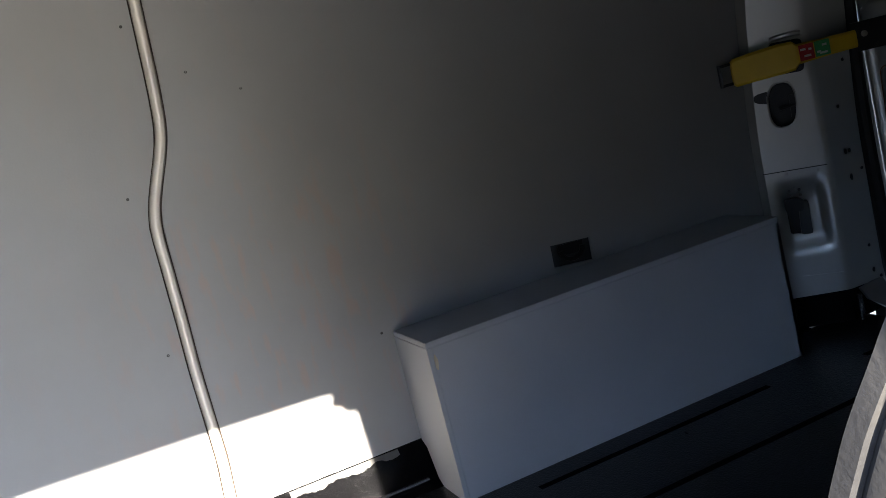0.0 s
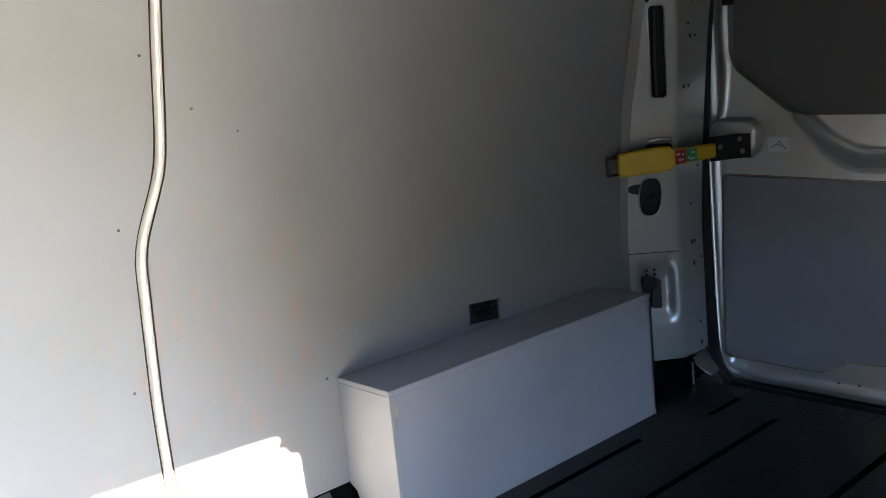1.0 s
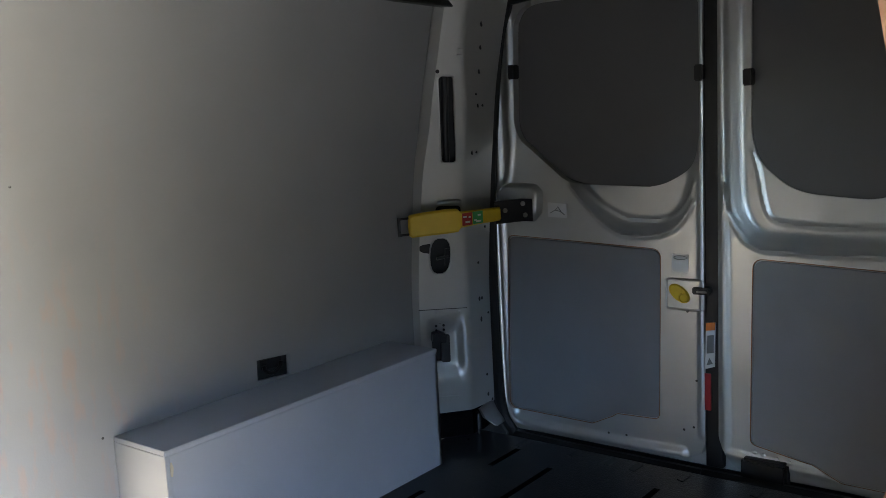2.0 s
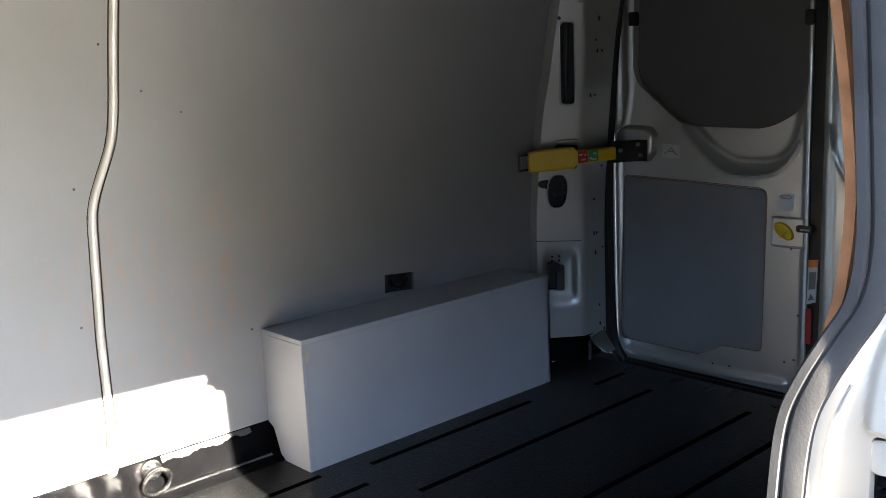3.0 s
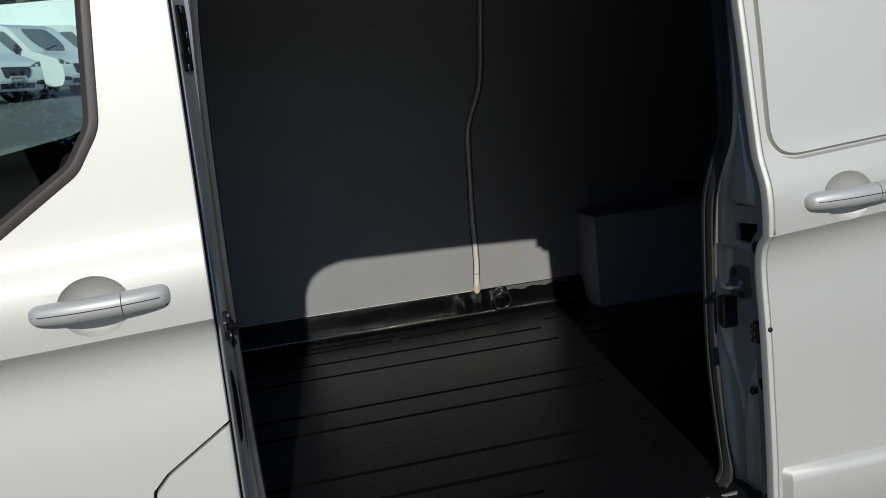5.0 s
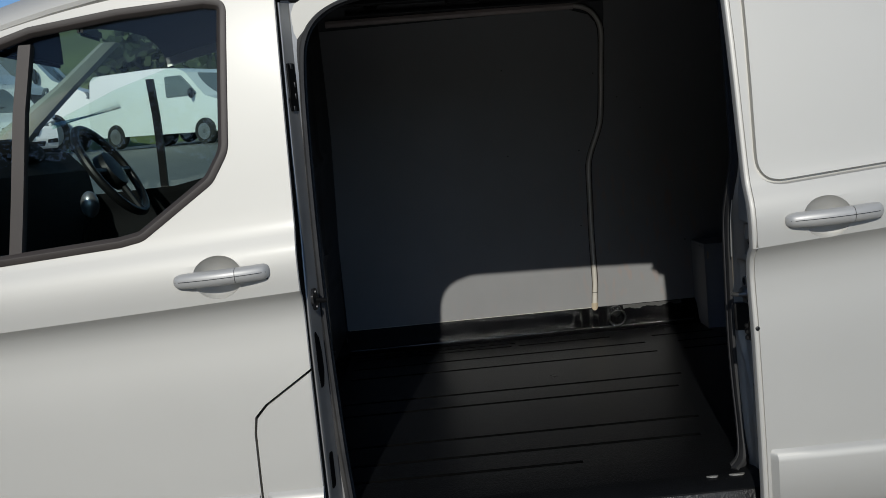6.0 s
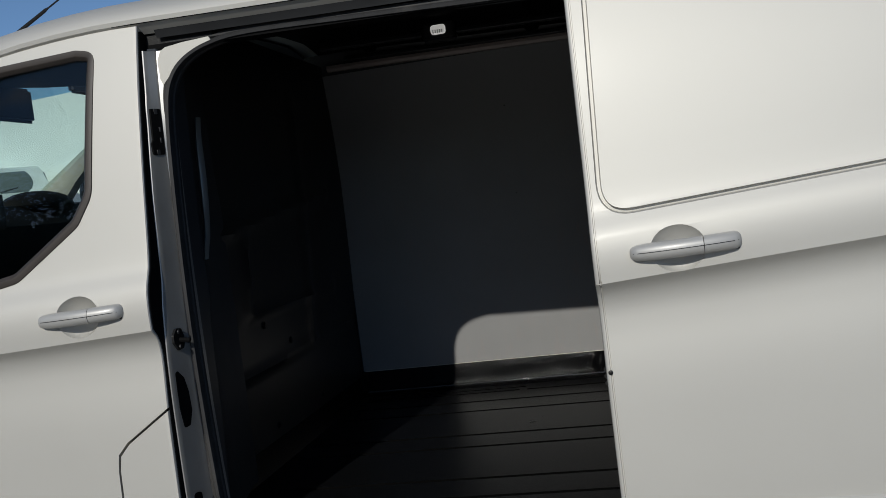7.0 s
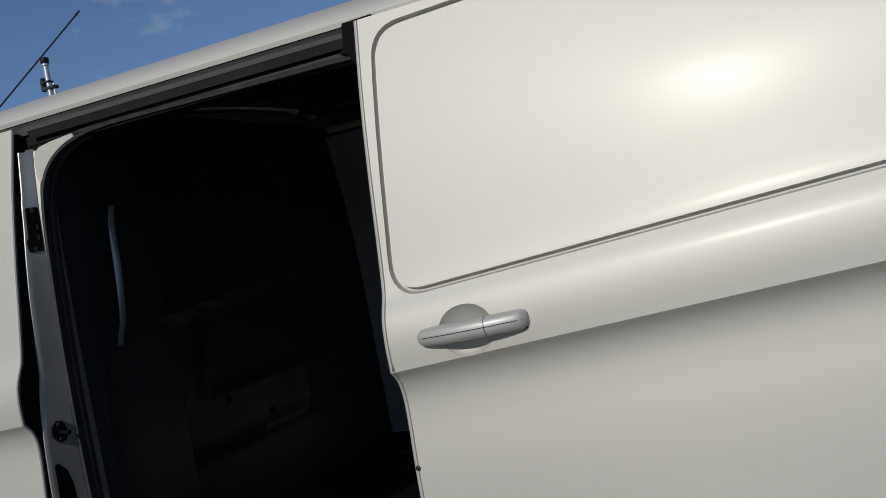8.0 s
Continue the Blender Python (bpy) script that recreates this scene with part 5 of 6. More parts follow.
part("guide_brow", loft([[on_pillar(u, z + dzv) - PN * w for dzv, w in ((-0.006, 0.0), (-0.003, h), (0.003, h), (0.007, 0.0), (0.0, -0.004))] for u, z, h in ((0.055, 1.322, 0.001), (0.065, 1.324, 0.008), (0.09, 1.326, 0.011), (0.115, 1.326, 0.010), (0.128, 1.323, 0.001))]), SILVER_IN, van)

# ---- roof, ceiling, dome lamp ----
ROOF = [(0.876, 1.848), (0.878, 1.858), (0.872, 1.872), (0.858, 1.890), (0.835, 1.905), (0.79, 1.921), (0.72, 1.936), (0.6, 1.950), (0.4, 1.964), (0.2, 1.972), (0.0, 1.975)]
SEC = ROOF + [(-y, z) for y, z in ROOF[-2::-1]]
SEC = [(y, z + 0.09 * min(1.0, max(0.0, (y + 0.3) / 0.9))) for y, z in SEC]
rx = spread(-1.05, 2.47, 0.1)
narrow = lambda x: 1 - max(0, -0.7 - x) * 0.10
bm = shell([[(x, y * narrow(x), z + rise(x)) for y, z in SEC] for x in rx], [[(x, y * 0.965 * narrow(x), z + rise(x) - 0.022) for y, z in SEC] for x in rx])
part("roof", bm, SILVER, van, "silver steel roof with soft edges")
# Roof bows coloured black for the shade under the roof.
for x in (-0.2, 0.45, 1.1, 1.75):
    part("roof_bow", loft([[(x + u, y, z + rise(x) - 0.028 - v) for u, v in ((-0.035, 0.0), (-0.02, 0.018), (0.02, 0.018), (0.035, 0.0))] for y, z in SEC[4:-4]]), BLACK, van, "pressed roof bow, coloured black for the shade")
for y, z in ((0.40, 1.955), (0.70, 1.955)):
    part("roof_rail", sweep([(x, y, z + rise(x)) for x in spread(-0.30, 2.2, 0.2)], rounded([(-0.018, -0.010), (0.018, -0.010), (0.010, 0.010), (-0.010, 0.010)], 0.005), up=(0, 0, 1)), DARKMETAL, van)
dome = part("dome_lamp", prism(rounded([(0.085, 0.375), (0.215, 0.375), (0.215, 0.43), (0.085, 0.43)], 0.02), "z", 1.926, 1.985, 0.006), PLASTIC, van, "small clear interior lamp in the roof")
part("lens", prism(rounded([(0.123, 1.942), (0.177, 1.942), (0.177, 1.976), (0.123, 1.976)], 0.012), "y", 0.366, 0.380, 0.004), GLOW_LENS, dome, "ribbed lens of the unlit lamp, with an added glow")
for k in range(5):
    part("lens_rib", block(0.1305 + 0.008 * k, 0.1345 + 0.008 * k, 0.3645, 0.370, 1.946, 1.959, 0.0006), LENS, dome)
# Black sheet added under the roof to darken the inside.
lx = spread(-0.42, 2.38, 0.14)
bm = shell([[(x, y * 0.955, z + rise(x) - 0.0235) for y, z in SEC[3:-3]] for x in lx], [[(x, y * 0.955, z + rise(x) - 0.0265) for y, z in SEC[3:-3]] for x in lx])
part("roof_shade_sheet", bm, BLACK, van, "black sheet added under the roof to darken the inside")
# aerial
a0, a1 = Vector((-0.95, -0.50, 1.962)), Vector((-0.401, -0.50, 2.231))
aer = part("aerial", loft([[a0.lerp(a1, t) + Vector((u * 0.5, v, u)) for u, v in circle(r, 8)] for t, r in ((0, 0.0075), (0.26, 0.0065), (0.28, 0.0032), (0.97, 0.0028), (0.975, 0.0042), (1, 0.003))]), PLASTIC, van, "thin black roof aerial")
part("aerial_base", lathe([(0.03, 0), (0.026, 0.015), (0.012, 0.03), (0.006, 0.034)], (-0.955, -0.50, 1.930), (0.3, 0, 1), 14), PLASTIC, aer)


# ---- pull handles ----
def pull(parent, x0, z, y_of, label):
    """A door pull 0.214 m long with its seam and key cover, over a bowl in the panel."""
    L = 0.214

    def station(t):
        bow = math.sin(min(1, max(0, t)) * math.pi) ** 0.7
        end = min(t, 1 - t) / 0.07
        tip = math.sqrt(max(0.0, 1 - (1 - min(1.0, end)) ** 2)) if end < 1 else 1.0
        h = (0.0145 + 0.003 * min(1, t * 5)) * (0.30 + 0.70 * tip)
        y = -(y_of(z) + 0.004 + 0.020 * bow)
        zc = z + 0.006 * (t - 0.5)
        return [(x0 + L * t, y + 0.013 - 0.0235 * (0.45 + 0.55 * tip) * max(0.0, math.cos(a)) ** 0.55, zc + h * math.sin(a)) for a in [-math.pi / 2 + math.pi * i / 14 for i in range(15)]]

    def seam(t):
        r = station(t)
        p = r[7]
        return [(p[0], p[1] - 0.0004 + d, p[2] + v) for d, v in ((0.004, -0.0007), (0.0, -0.0007), (0.0, 0.0007), (0.004, 0.0007))]
    ends = [0.0, 0.004, 0.010, 0.018, 0.028, 0.042, 0.058]
    grip = part("grip", loft([station(t) for t in ends + [0.08, 0.16, 0.26, 0.36, 0.46, 0.56, 0.657]]), HANDLE, parent, label, 50)
    part("key_cover", loft([station(t) for t in [0.664, 0.72, 0.78, 0.84, 0.90] + [1 - e for e in reversed(ends)]]), HANDLE, grip, "", 50)
    part("seam_line", loft([seam(t) for t in spread(0.03, 0.97, 0.05)]), DARKMETAL, grip)
    part("gasket", loft([[(x0 + L * t, -(y_of(z) + d), z + 0.006 * (t - 0.5) + s * 0.0150 - 0.0025) for d, s in ((-0.004, 0.9), (0.003, 0.9), (0.003, -1), (-0.004, -1))] for t in (0.72, 0.95, 0.975)]), PLASTIC, grip)


def bowl(x, z, y, deep):
    return ball((x, -y - 0.014, z), 0.059, 0.014 + deep, 0.054, 32)


# ---- front door ----
fx = [-1.62] + spread(-1.5, -0.40, 0.05) + [-0.37, -0.356, -0.348, -0.342, -0.339, -0.337]
front_door = part("front_door", flank(fx, SIDE_Z, 0.0, 0.045, -1, 0.0, 0.003), SILVER, van, "silver front passenger door with tinted window")
WIN = [(-0.452, 1.805), (-0.50, 1.815), (-0.70, 1.807), (-0.90, 1.785), (-1.05, 1.742), (-1.25, 1.65), (-1.52, 1.30), (-1.50, 1.262), (-1.0, 1.266), (-0.73, 1.283), (-0.68, 1.292), (-0.515, 1.405), (-0.475, 1.47)]
WINR = [0.03, 0.02, 0, 0, 0, 0, 0.05, 0.03, 0, 0.05, 0.06, 0.06, 0.08]
win_poly = rounded(WIN, WINR, 5)
wide = [(-0.30, 0.985), (-0.323, 0.970), (-0.447, 0.8895), (-0.473, 0.862), (-0.4785, 0.825), (-0.480, 0.66), (-0.473, 0.30), (-0.30, 0.30)]
wide = [(x - 0.0025, z + 0.0015) for x, z in wide]
cut(front_door, prism(win_poly, "y", -1.2, -0.7), prism(wide, "y", -1.2, -0.7), bowl(-0.516, 1.197, side(1.195), 0.030))
part("bowl_liner", shell([[(-0.516 + 0.066 * u, -(side(1.195) - 0.034), 1.195 + 0.054 * v) for u in (-1, 0, 1)] for v in (-1, 0, 1)], [[(-0.516 + 0.066 * u, -(side(1.195) - 0.037), 1.195 + 0.054 * v) for u in (-1, 0, 1)] for v in (-1, 0, 1)]), SILVER, front_door)
pull(front_door, -0.613, 1.196, side, "silver front door pull")
# flank below the fuel flap line, a panel of its own
fuel = part("fuel_flap", flank([-0.49, -0.45, -0.40, -0.37, -0.356, -0.348, -0.342, -0.339, -0.337], [z for z in SIDE_Z if z < 1.02], 0.0, 0.03, -1, 0, 0.005), SILVER, van, "silver fuel flap panel behind the front door")
keep_out = [(-0.60, 1.2), (-0.60, 0.2), (-0.470, 0.2), (-0.477, 0.66), (-0.4755, 0.825), (-0.470, 0.860), (-0.445, 0.887), (-0.322, 0.967), (-0.25, 1.014), (-0.25, 1.2)]
cut(fuel, prism(keep_out, "y", -1.3, -0.6))
part("gap_backing", flank([-0.52, -0.342], [z for z in SIDE_Z if z < 1.05], -0.032, 0.008), PLASTIC, van)
# window trim, divider and glass
win_edge = []
for a, b in zip(win_poly, win_poly[1:] + win_poly[:1]):
    k = max(1, round((b - a).length / 0.04))
    win_edge += [a.lerp(b, i / k) for i in range(k)]
part("window_trim", sweep([(x, -(skin(x, z, FRONT) - tuck(x) + 0.001), z) for x, z in win_edge], rounded([(-0.005, -0.006), (0.019, -0.016), (0.019, -0.006), (0.010, 0.003), (-0.005, 0.003)], 0.003, 2), True, up=(0, -1, 0)), TRIMGREY, front_door, "brown-grey rubber window surround")
part("window_divider", loft([[(x + u, -(skin(x, z, FRONT) - tuck(x) - 0.006 + v), lift(x, z)) for u, v in ((-0.014, -0.02), (0.014, -0.02), (0.014, 0.004), (-0.014, 0.004))] for x, z in ((-0.915, 1.79), (-0.935, 1.6), (-0.955, 1.4), (-0.97, 1.26))]), TRIMGREY, front_door, "dark upright window divider")
gz = spread(1.25, 1.83, 0.06)


def glass_out(x, z):
    """The pane goes on straight where the skin below it swells out."""
    return skin(x, z, FRONT) if z > 1.36 else skin(x, 1.36, FRONT) + 0.15 * (1.36 - z)


pane = part("window_pane", shell([[(x, -(glass_out(x, z) - tuck(x) - 0.014), lift(x, z)) for x in spread(-1.56, -0.45, 0.15)] for z in gz], [[(x, -(glass_out(x, z) - tuck(x) - 0.018), lift(x, z)) for x in spread(-1.56, -0.45, 0.15)] for z in gz]), GLASS, front_door, "lightly tinted side window")
pane.visible_shadow = False


# ---- sliding door, open ----
SX0, SX1, OUT = 0.660, 1.83, 0.040
sx = [SX0, SX0 + 0.0015, SX0 + 0.004, SX0 + 0.008, SX0 + 0.012, SX0 + 0.02] + spread(0.72, 1.78, 0.06) + [1.81, 1.82, 1.826, SX1]
sz = [z for z in SIDE_Z if z > 0.41]
slider = part("sliding_door", flank(sx, sz, OUT, 0.022, -1, 0.007, 0.01, SLIDE), SILVER, van, "silver sliding side door, slid open, panelled without glass")
pan = rounded([(0.686, 1.283), (1.76, 1.360), (1.745, 1.815), (0.703, 1.797)], [0.06, 0.05, 0.05, 0.06], 8)
line = [(x, 0, z) for x, z in pan]
dense = []
for a, b in zip(line, line[1:] + line[:1]):
    k = max(1, round((Vector(a) - Vector(b)).length / 0.04))
    for i in range(k):
        q = Vector(a).lerp(Vector(b), i / k)
        dense.append(Vector((q.x, -(skin(q.x, q.z - (lift(q.x, q.z) - q.z), SLIDE) + OUT), q.z)))
hem = [Vector((SX0 + 0.0105, -(skin(SX0 + 0.0105, z, SLIDE) + OUT), lift(SX0, z))) for z in [0.36 + 0.02 * i for i in range(76)]]
cut(slider, sweep(hem, [(-0.0012, -0.0035), (0.0012, -0.0035), (0.003, 0.004), (-0.003, 0.004)], up=(0, -1, 0)))
cut(slider, sweep(dense, [(-0.003, -0.012), (0.003, -0.012), (0.0068, 0.006), (-0.0068, 0.006)], True, up=(0, -1, 0)), bowl(0.828, 1.205, side(1.2) + OUT, 0.0205))
part("bowl_liner", shell([[(0.828 + 0.066 * u, -(side(1.203) - 0.0025), 1.203 + 0.054 * v) for u in (-1, 0, 1)] for v in (-1, 0, 1)], [[(0.828 + 0.066 * u, -(side(1.203) - 0.006), 1.203 + 0.054 * v) for u in (-1, 0, 1)] for v in (-1, 0, 1)]), SILVER, slider)
pull(slider, 0.734, 1.205, lambda z: side(z) + OUT, "silver sliding door pull")
part("door_inner", flank([0.674, 0.69, 0.72, 1.2, 1.80], [z for z in sz if z < 1.83], OUT - 0.026, 0.035, -1, at=SLIDE), SILVER_IN, slider, "dull silver inner frame of the sliding door")
for z in (1.115, 0.845, 0.60):
    part("roller_bolt", lathe([(0.013, 0), (0.013, 0.004), (0.006, 0.006)], (0.676, -(side(z) + OUT - 0.042), z), (-1, 0, 0), 12), PLASTIC, slider)
lk = part("door_lock", block(0.660, 0.70, -(side(0.95) + OUT - 0.026), -(side(0.95) + OUT - 0.050), 0.930, 0.972, 0.003), PLASTIC, slider, "black lock block on the door edge")
for z in (0.937, 0.951, 0.965):
    part("lock_tooth", block(0.654, 0.661, -(side(0.95) + OUT - 0.034), -(side(0.95) + OUT - 0.046), z - 0.005, z + 0.005, 0.002), PLASTIC, lk)
part("edge_plug", lathe([(0.005, 0), (0.005, 0.002), (0.003, 0.003)], (0.6690, -(side(0.965) + OUT - 0.001), 0.965), (0, -1, 0), 12), PLASTIC, slider, "small black plug near the door edge")


def moulding(x0, x1, out, parent):
    def row(x, k):
        return [(x, -(side(z) + out - 0.004 + d * k), z) for z, d in ((0.688, 0.0), (0.679, 0.012), (0.671, 0.019), (0.660, 0.021), (0.56, 0.021), (0.545, 0.012), (0.540, 0.0))]
    part("side_moulding", loft([row(x0, 0.25), row(x0 + 0.012, 1.0)] + [row(x, 1.0) for x in spread(x0 + 0.1, x1, 0.2)]), SILVER, parent, "silver rubbing strip with bevelled end")


moulding(0.680, 1.81, OUT, slider)
moulding(-0.468, -0.338, 0.0, fuel)
moulding(-1.60, -0.485, 0.0, front_door)

# ---- the rest of the body ----
WHEELS = [(-1.80, -0.88), (-1.80, 0.88), (1.50, -0.88), (1.50, 0.88)]
qx = [0.745] + spread(0.85, 2.47, 0.12)
quarter = part("rear_quarter", flank(qx, SIDE_Z, -0.004, 0.02, -1, 0, 0.02), SILVER, van, "silver rear quarter behind the sliding door")
far_side = part("far_side", flank(spread(-0.31, 2.47, 0.12), SIDE_Z, 0.0, 0.02, 1), SILVER, van, "silver far flank")
wing_a = part("front_wing", flank(spread(-2.55, -1.63, 0.08), [z for z in SIDE_Z if z < 1.2], 0.0, 0.02, -1), SILVER, van, "silver front wing")
wing_b = part("front_wing", flank(spread(-2.55, -1.63, 0.08), [z for z in SIDE_Z if z < 1.2], 0.0, 0.02, 1), SILVER, van, "silver front wing")
door_b = part("driver_door", flank(spread(-1.62, -0.316, 0.1), SIDE_Z, 0.0, 0.045, 1), SILVER, van, "silver driver door with tinted window")
FAR_WIN = rounded([(-0.46, 1.912), (-1.05, 1.905), (-1.42, 1.90), (-1.78, 1.62), (-1.76, 1.352), (-1.10, 1.362), (-0.75, 1.425), (-0.53, 1.53), (-0.475, 1.60)], [0.03, 0, 0, 0.05, 0.03, 0.05, 0.06, 0.06, 0.08], 5)
cut(door_b, prism(FAR_WIN, "y", 0.7, 1.2))
pane = part("window_pane", shell([[(x, (side(z) - tuck(x) - 0.014), lift(x, z) + 0.09) for x in spread(-1.56, -0.45, 0.3)] for z in gz], [[(x, (side(z) - tuck(x) - 0.018), lift(x, z) + 0.09) for x in spread(-1.56, -0.45, 0.3)] for z in gz]), GLASS, door_b)
pane.visible_shadow = False
part("window_divider", loft([[(x + u, (side(z) - tuck(x) - 0.006 + v), lift(x, z)) for u, v in ((-0.014, -0.02), (0.014, -0.02), (0.014, 0.004), (-0.014, 0.004))] for x, z in ((-1.135, 1.90), (-1.14, 1.7), (-1.15, 1.5), (-1.16, 1.34))]), PLASTIC, door_b)
for wx, wy in WHEELS:
    tgt = {(True, True): wing_a, (True, False): wing_b, (False, True): quarter, (False, False): far_side}[(wx < 0, wy < 0)]
    cut(tgt, lathe([(0.385, -0.3), (0.385, 0.3)], (wx, wy, 0.34), (0, 1, 0), 40))
    wheel = part("wheel", lathe([(0.20, -0.10), (0.29, -0.108), (0.328, -0.085), (0.338, -0.05), (0.338, 0.05), (0.328, 0.085), (0.29, 0.108), (0.20, 0.10)], (wx, wy, 0.338), (0, 1, 0), 40), TYRE, van, "road wheel with black tyre")
    s = 1 if wy > 0 else -1
    part("rim", lathe([(0.205, -0.08), (0.205, 0.085), (0.185, 0.09), (0.17, 0.05), (0.06, 0.075), (0.03, 0.08)], (wx, wy, 0.338), (0, s, 0), 30), ALLOY, wheel)
nose = [(-2.30, 1.225, 0.90), (-2.42, 1.12, 0.88), (-2.54, 1.00, 0.84), (-2.62, 0.86, 0.80), (-2.68, 0.70, 0.79), (-2.72, 0.50, 0.79), (-2.68, 0.32, 0.78)]
bm = shell([[(x + 0.12 * (y / w) ** 2, y * 1.0, z - 0.03 * (y / w) ** 2) for y in [w * i / 6 for i in range(-6, 7)]] for x, z, w in nose], [[(x + 0.02 + 0.12 * (y / w) ** 2, y, z - 0.02 - 0.03 * (y / w) ** 2) for y in [w * i / 6 for i in range(-6, 7)]] for x, z, w in nose])
part("bonnet", bm, SILVER, van, "silver bonnet and nose")
ws = [(-1.40, 1.82, 0.76), (-1.74, 1.66, 0.81), (-2.05, 1.46, 0.86), (-2.32, 1.22, 0.90)]
glass_rows = [(-1.10, 1.905, 0.76), (-1.50, 1.77, 0.79)] + ws[1:]
bm = shell([[(x + 0.16 * (y / w) ** 2, y, z + 0.045 * (1 + y / w) - 0.03 * (y / w) ** 2) for y in [w * i / 8 for i in range(-8, 9)]] for x, z, w in glass_rows], [[(x + 0.006 + 0.16 * (y / w) ** 2, y, z + 0.045 * (1 + y / w) - 0.005 - 0.03 * (y / w) ** 2) for y in [w * i / 8 for i in range(-8, 9)]] for x, z, w in glass_rows])
wsc = part("windscreen", bm, GLASS, van, "raked windscreen")
wsc.visible_shadow = False
for s in (-1, 1):
    if s > 0:
        part("windscreen_pillar", loft([[(x0, y - 0.03, z), (x0 + 0.4 * (x1 - x0), y - 0.05, z), (x1, y - 0.03, z), (x1, y + 0.03, z), (x0, y + 0.03, z)] for x0, x1, y, z in ((-2.30, -1.97, 0.86, 1.29), (-2.02, -1.78, 0.83, 1.47), (-1.755, -1.605, 0.81, 1.645), (-1.50, -1.42, 0.795, 1.80), (-1.29, -1.225, 0.78, 1.955))]), surf("pale_pillar_trim", (0.31, 0.315, 0.285), 0.8, spec=0.2), van, "pale grey-green trim on the sloping windscreen pillar", 50)
    else:
        part("windscreen_pillar", loft([[(x + 0.16 + u, s * (w + v), z - 0.03) for u, v in ((-0.05, -0.035), (0.11, -0.035), (0.11, 0.02), (-0.05, 0.02))] for x, z, w in ws]), SILVER, van, "sloping silver windscreen pillar")
part("rear_skin", block(2.455, 2.50, -0.90, 0.90, 0.45, 1.90, 0.02), SILVER, van, "silver outer skin of the rear doors")
part("rear_bumper", block(2.45, 2.58, -0.93, 0.93, 0.34, 0.56, 0.03), PLASTIC, van, "black rear bumper")
part("underbody", block(-2.3, 2.44, -0.72, 0.72, 0.26, 0.50, 0.03), PLASTIC, van, "dark underbody")
part("cab_floor", block(-1.9, -0.47, -0.90, 0.90, 0.50, 0.56, 0.01), DASH, van)

# ---- cab ----
dash = part("dashboard", loft([[(x, y, z) for x, z in ((-2.20, 1.34), (-1.85, 1.51), (-1.64, 1.555), (-1.52, 1.54), (-1.45, 1.46), (-1.42, 1.26), (-1.48, 0.80), (-1.55, 0.62), (-2.20, 0.62))] for y in spread(-0.87, 0.87, 0.2)]), DASH, van, "charcoal dashboard")
part("console", block(-1.50, -1.22, -0.12, 0.16, 0.60, 1.12, 0.03), DASH, dash)
part("gear_knob", ball((-1.17, 0.08, 1.345), 0.030, 0.030, 0.045), ALLOY, dash, "silver-topped gear knob")
part("gear_stick", tube([(-1.26, 0.08, 1.02), (-1.175, 0.08, 1.33)], 0.012, 8), DASH, dash)
part("binnacle", ball((-1.56, 0.42, 1.54), 0.10, 0.20, 0.06), DASH, dash)
part("screen", block(-1.46, -1.44, -0.16, 0.06, 1.45, 1.585, 0.008), PLASTIC, dash, "dark centre screen")
wc, wa = Vector((-1.20, 0.42, 1.45)), Vector((0.86, 0, 0.51)).normalized()
e1, e2 = Vector((0, 1, 0)), wa.cross(Vector((0, 1, 0)))
steer = part("steering_wheel", tube([wc + (e1 * math.cos(a) + e2 * math.sin(a)) * 0.185 for a in [i * math.pi / 16 for i in range(32)]], 0.016, 10, True), PLASTIC, van, "black steering wheel")
part("hub", lathe([(0.075, -0.02), (0.07, 0.02), (0.03, 0.03)], wc, wa, 18), PLASTIC, steer)
for a in (0, math.pi, -math.pi / 2):
    part("spoke", tube([wc, wc + (e1 * math.cos(a) + e2 * math.sin(a)) * 0.18], 0.014, 8), PLASTIC, steer)
for y, w in ((0.42, 0.25), (-0.42, 0.44)):
    seat = part("cab_seat", prism(rounded([(-1.05, 0.72), (-0.60, 0.70), (-0.56, 0.86), (-1.06, 0.88)], 0.05), "y", y - w, y + w, 0.03), CLOTH, van, "dark cloth cab seat")
    part("backrest", prism(rounded([(-0.66, 0.84), (-0.54, 0.84), (-0.475, 1.42), (-0.55, 1.44)], 0.04), "y", y - w, y + w, 0.03), CLOTH, seat)
    if y > 0:
        part("headrest", prism(rounded([(-0.55, 1.46), (-0.475, 1.46), (-0.47, 1.63), (-0.53, 1.63)], 0.03), "y", y - 0.13, y + 0.13, 0.03), CLOTH, seat)
part("headliner", shell([[(x, y * 0.94 * narrow(x), z + rise(x) - 0.032) for y, z in SEC[3:-3]] for x in spread(-1.045, -0.48, 0.1)], [[(x, y * 0.94 * narrow(x), z + rise(x) - 0.026) for y, z in SEC[3:-3]] for x in spread(-1.045, -0.48, 0.1)]), surf("grey_headliner", (0.10, 0.10, 0.098), 0.9), van, "grey cab headliner")
part("sun_visor", block(-1.10, -1.075, -0.70, -0.22, 1.765, 1.875, 0.01), CLOTH, van, "dark sun visor")
part("mirror", block(-1.13, -1.11, 0.06, 0.26, 1.895, 1.935, 0.01), PLASTIC, van, "interior mirror")
card = part("door_card", flank(spread(-1.58, -0.36, 0.1), [z for z in SIDE_Z if 0.6 < z < 1.75], -0.048, 0.02, -1), DASH, front_door)
cut(card, prism([((x + 1.0) * 1.01 - 1.0, (z - 1.5) * 1.01 + 1.5) for x, z in win_poly], "y", -1.2, -0.7))
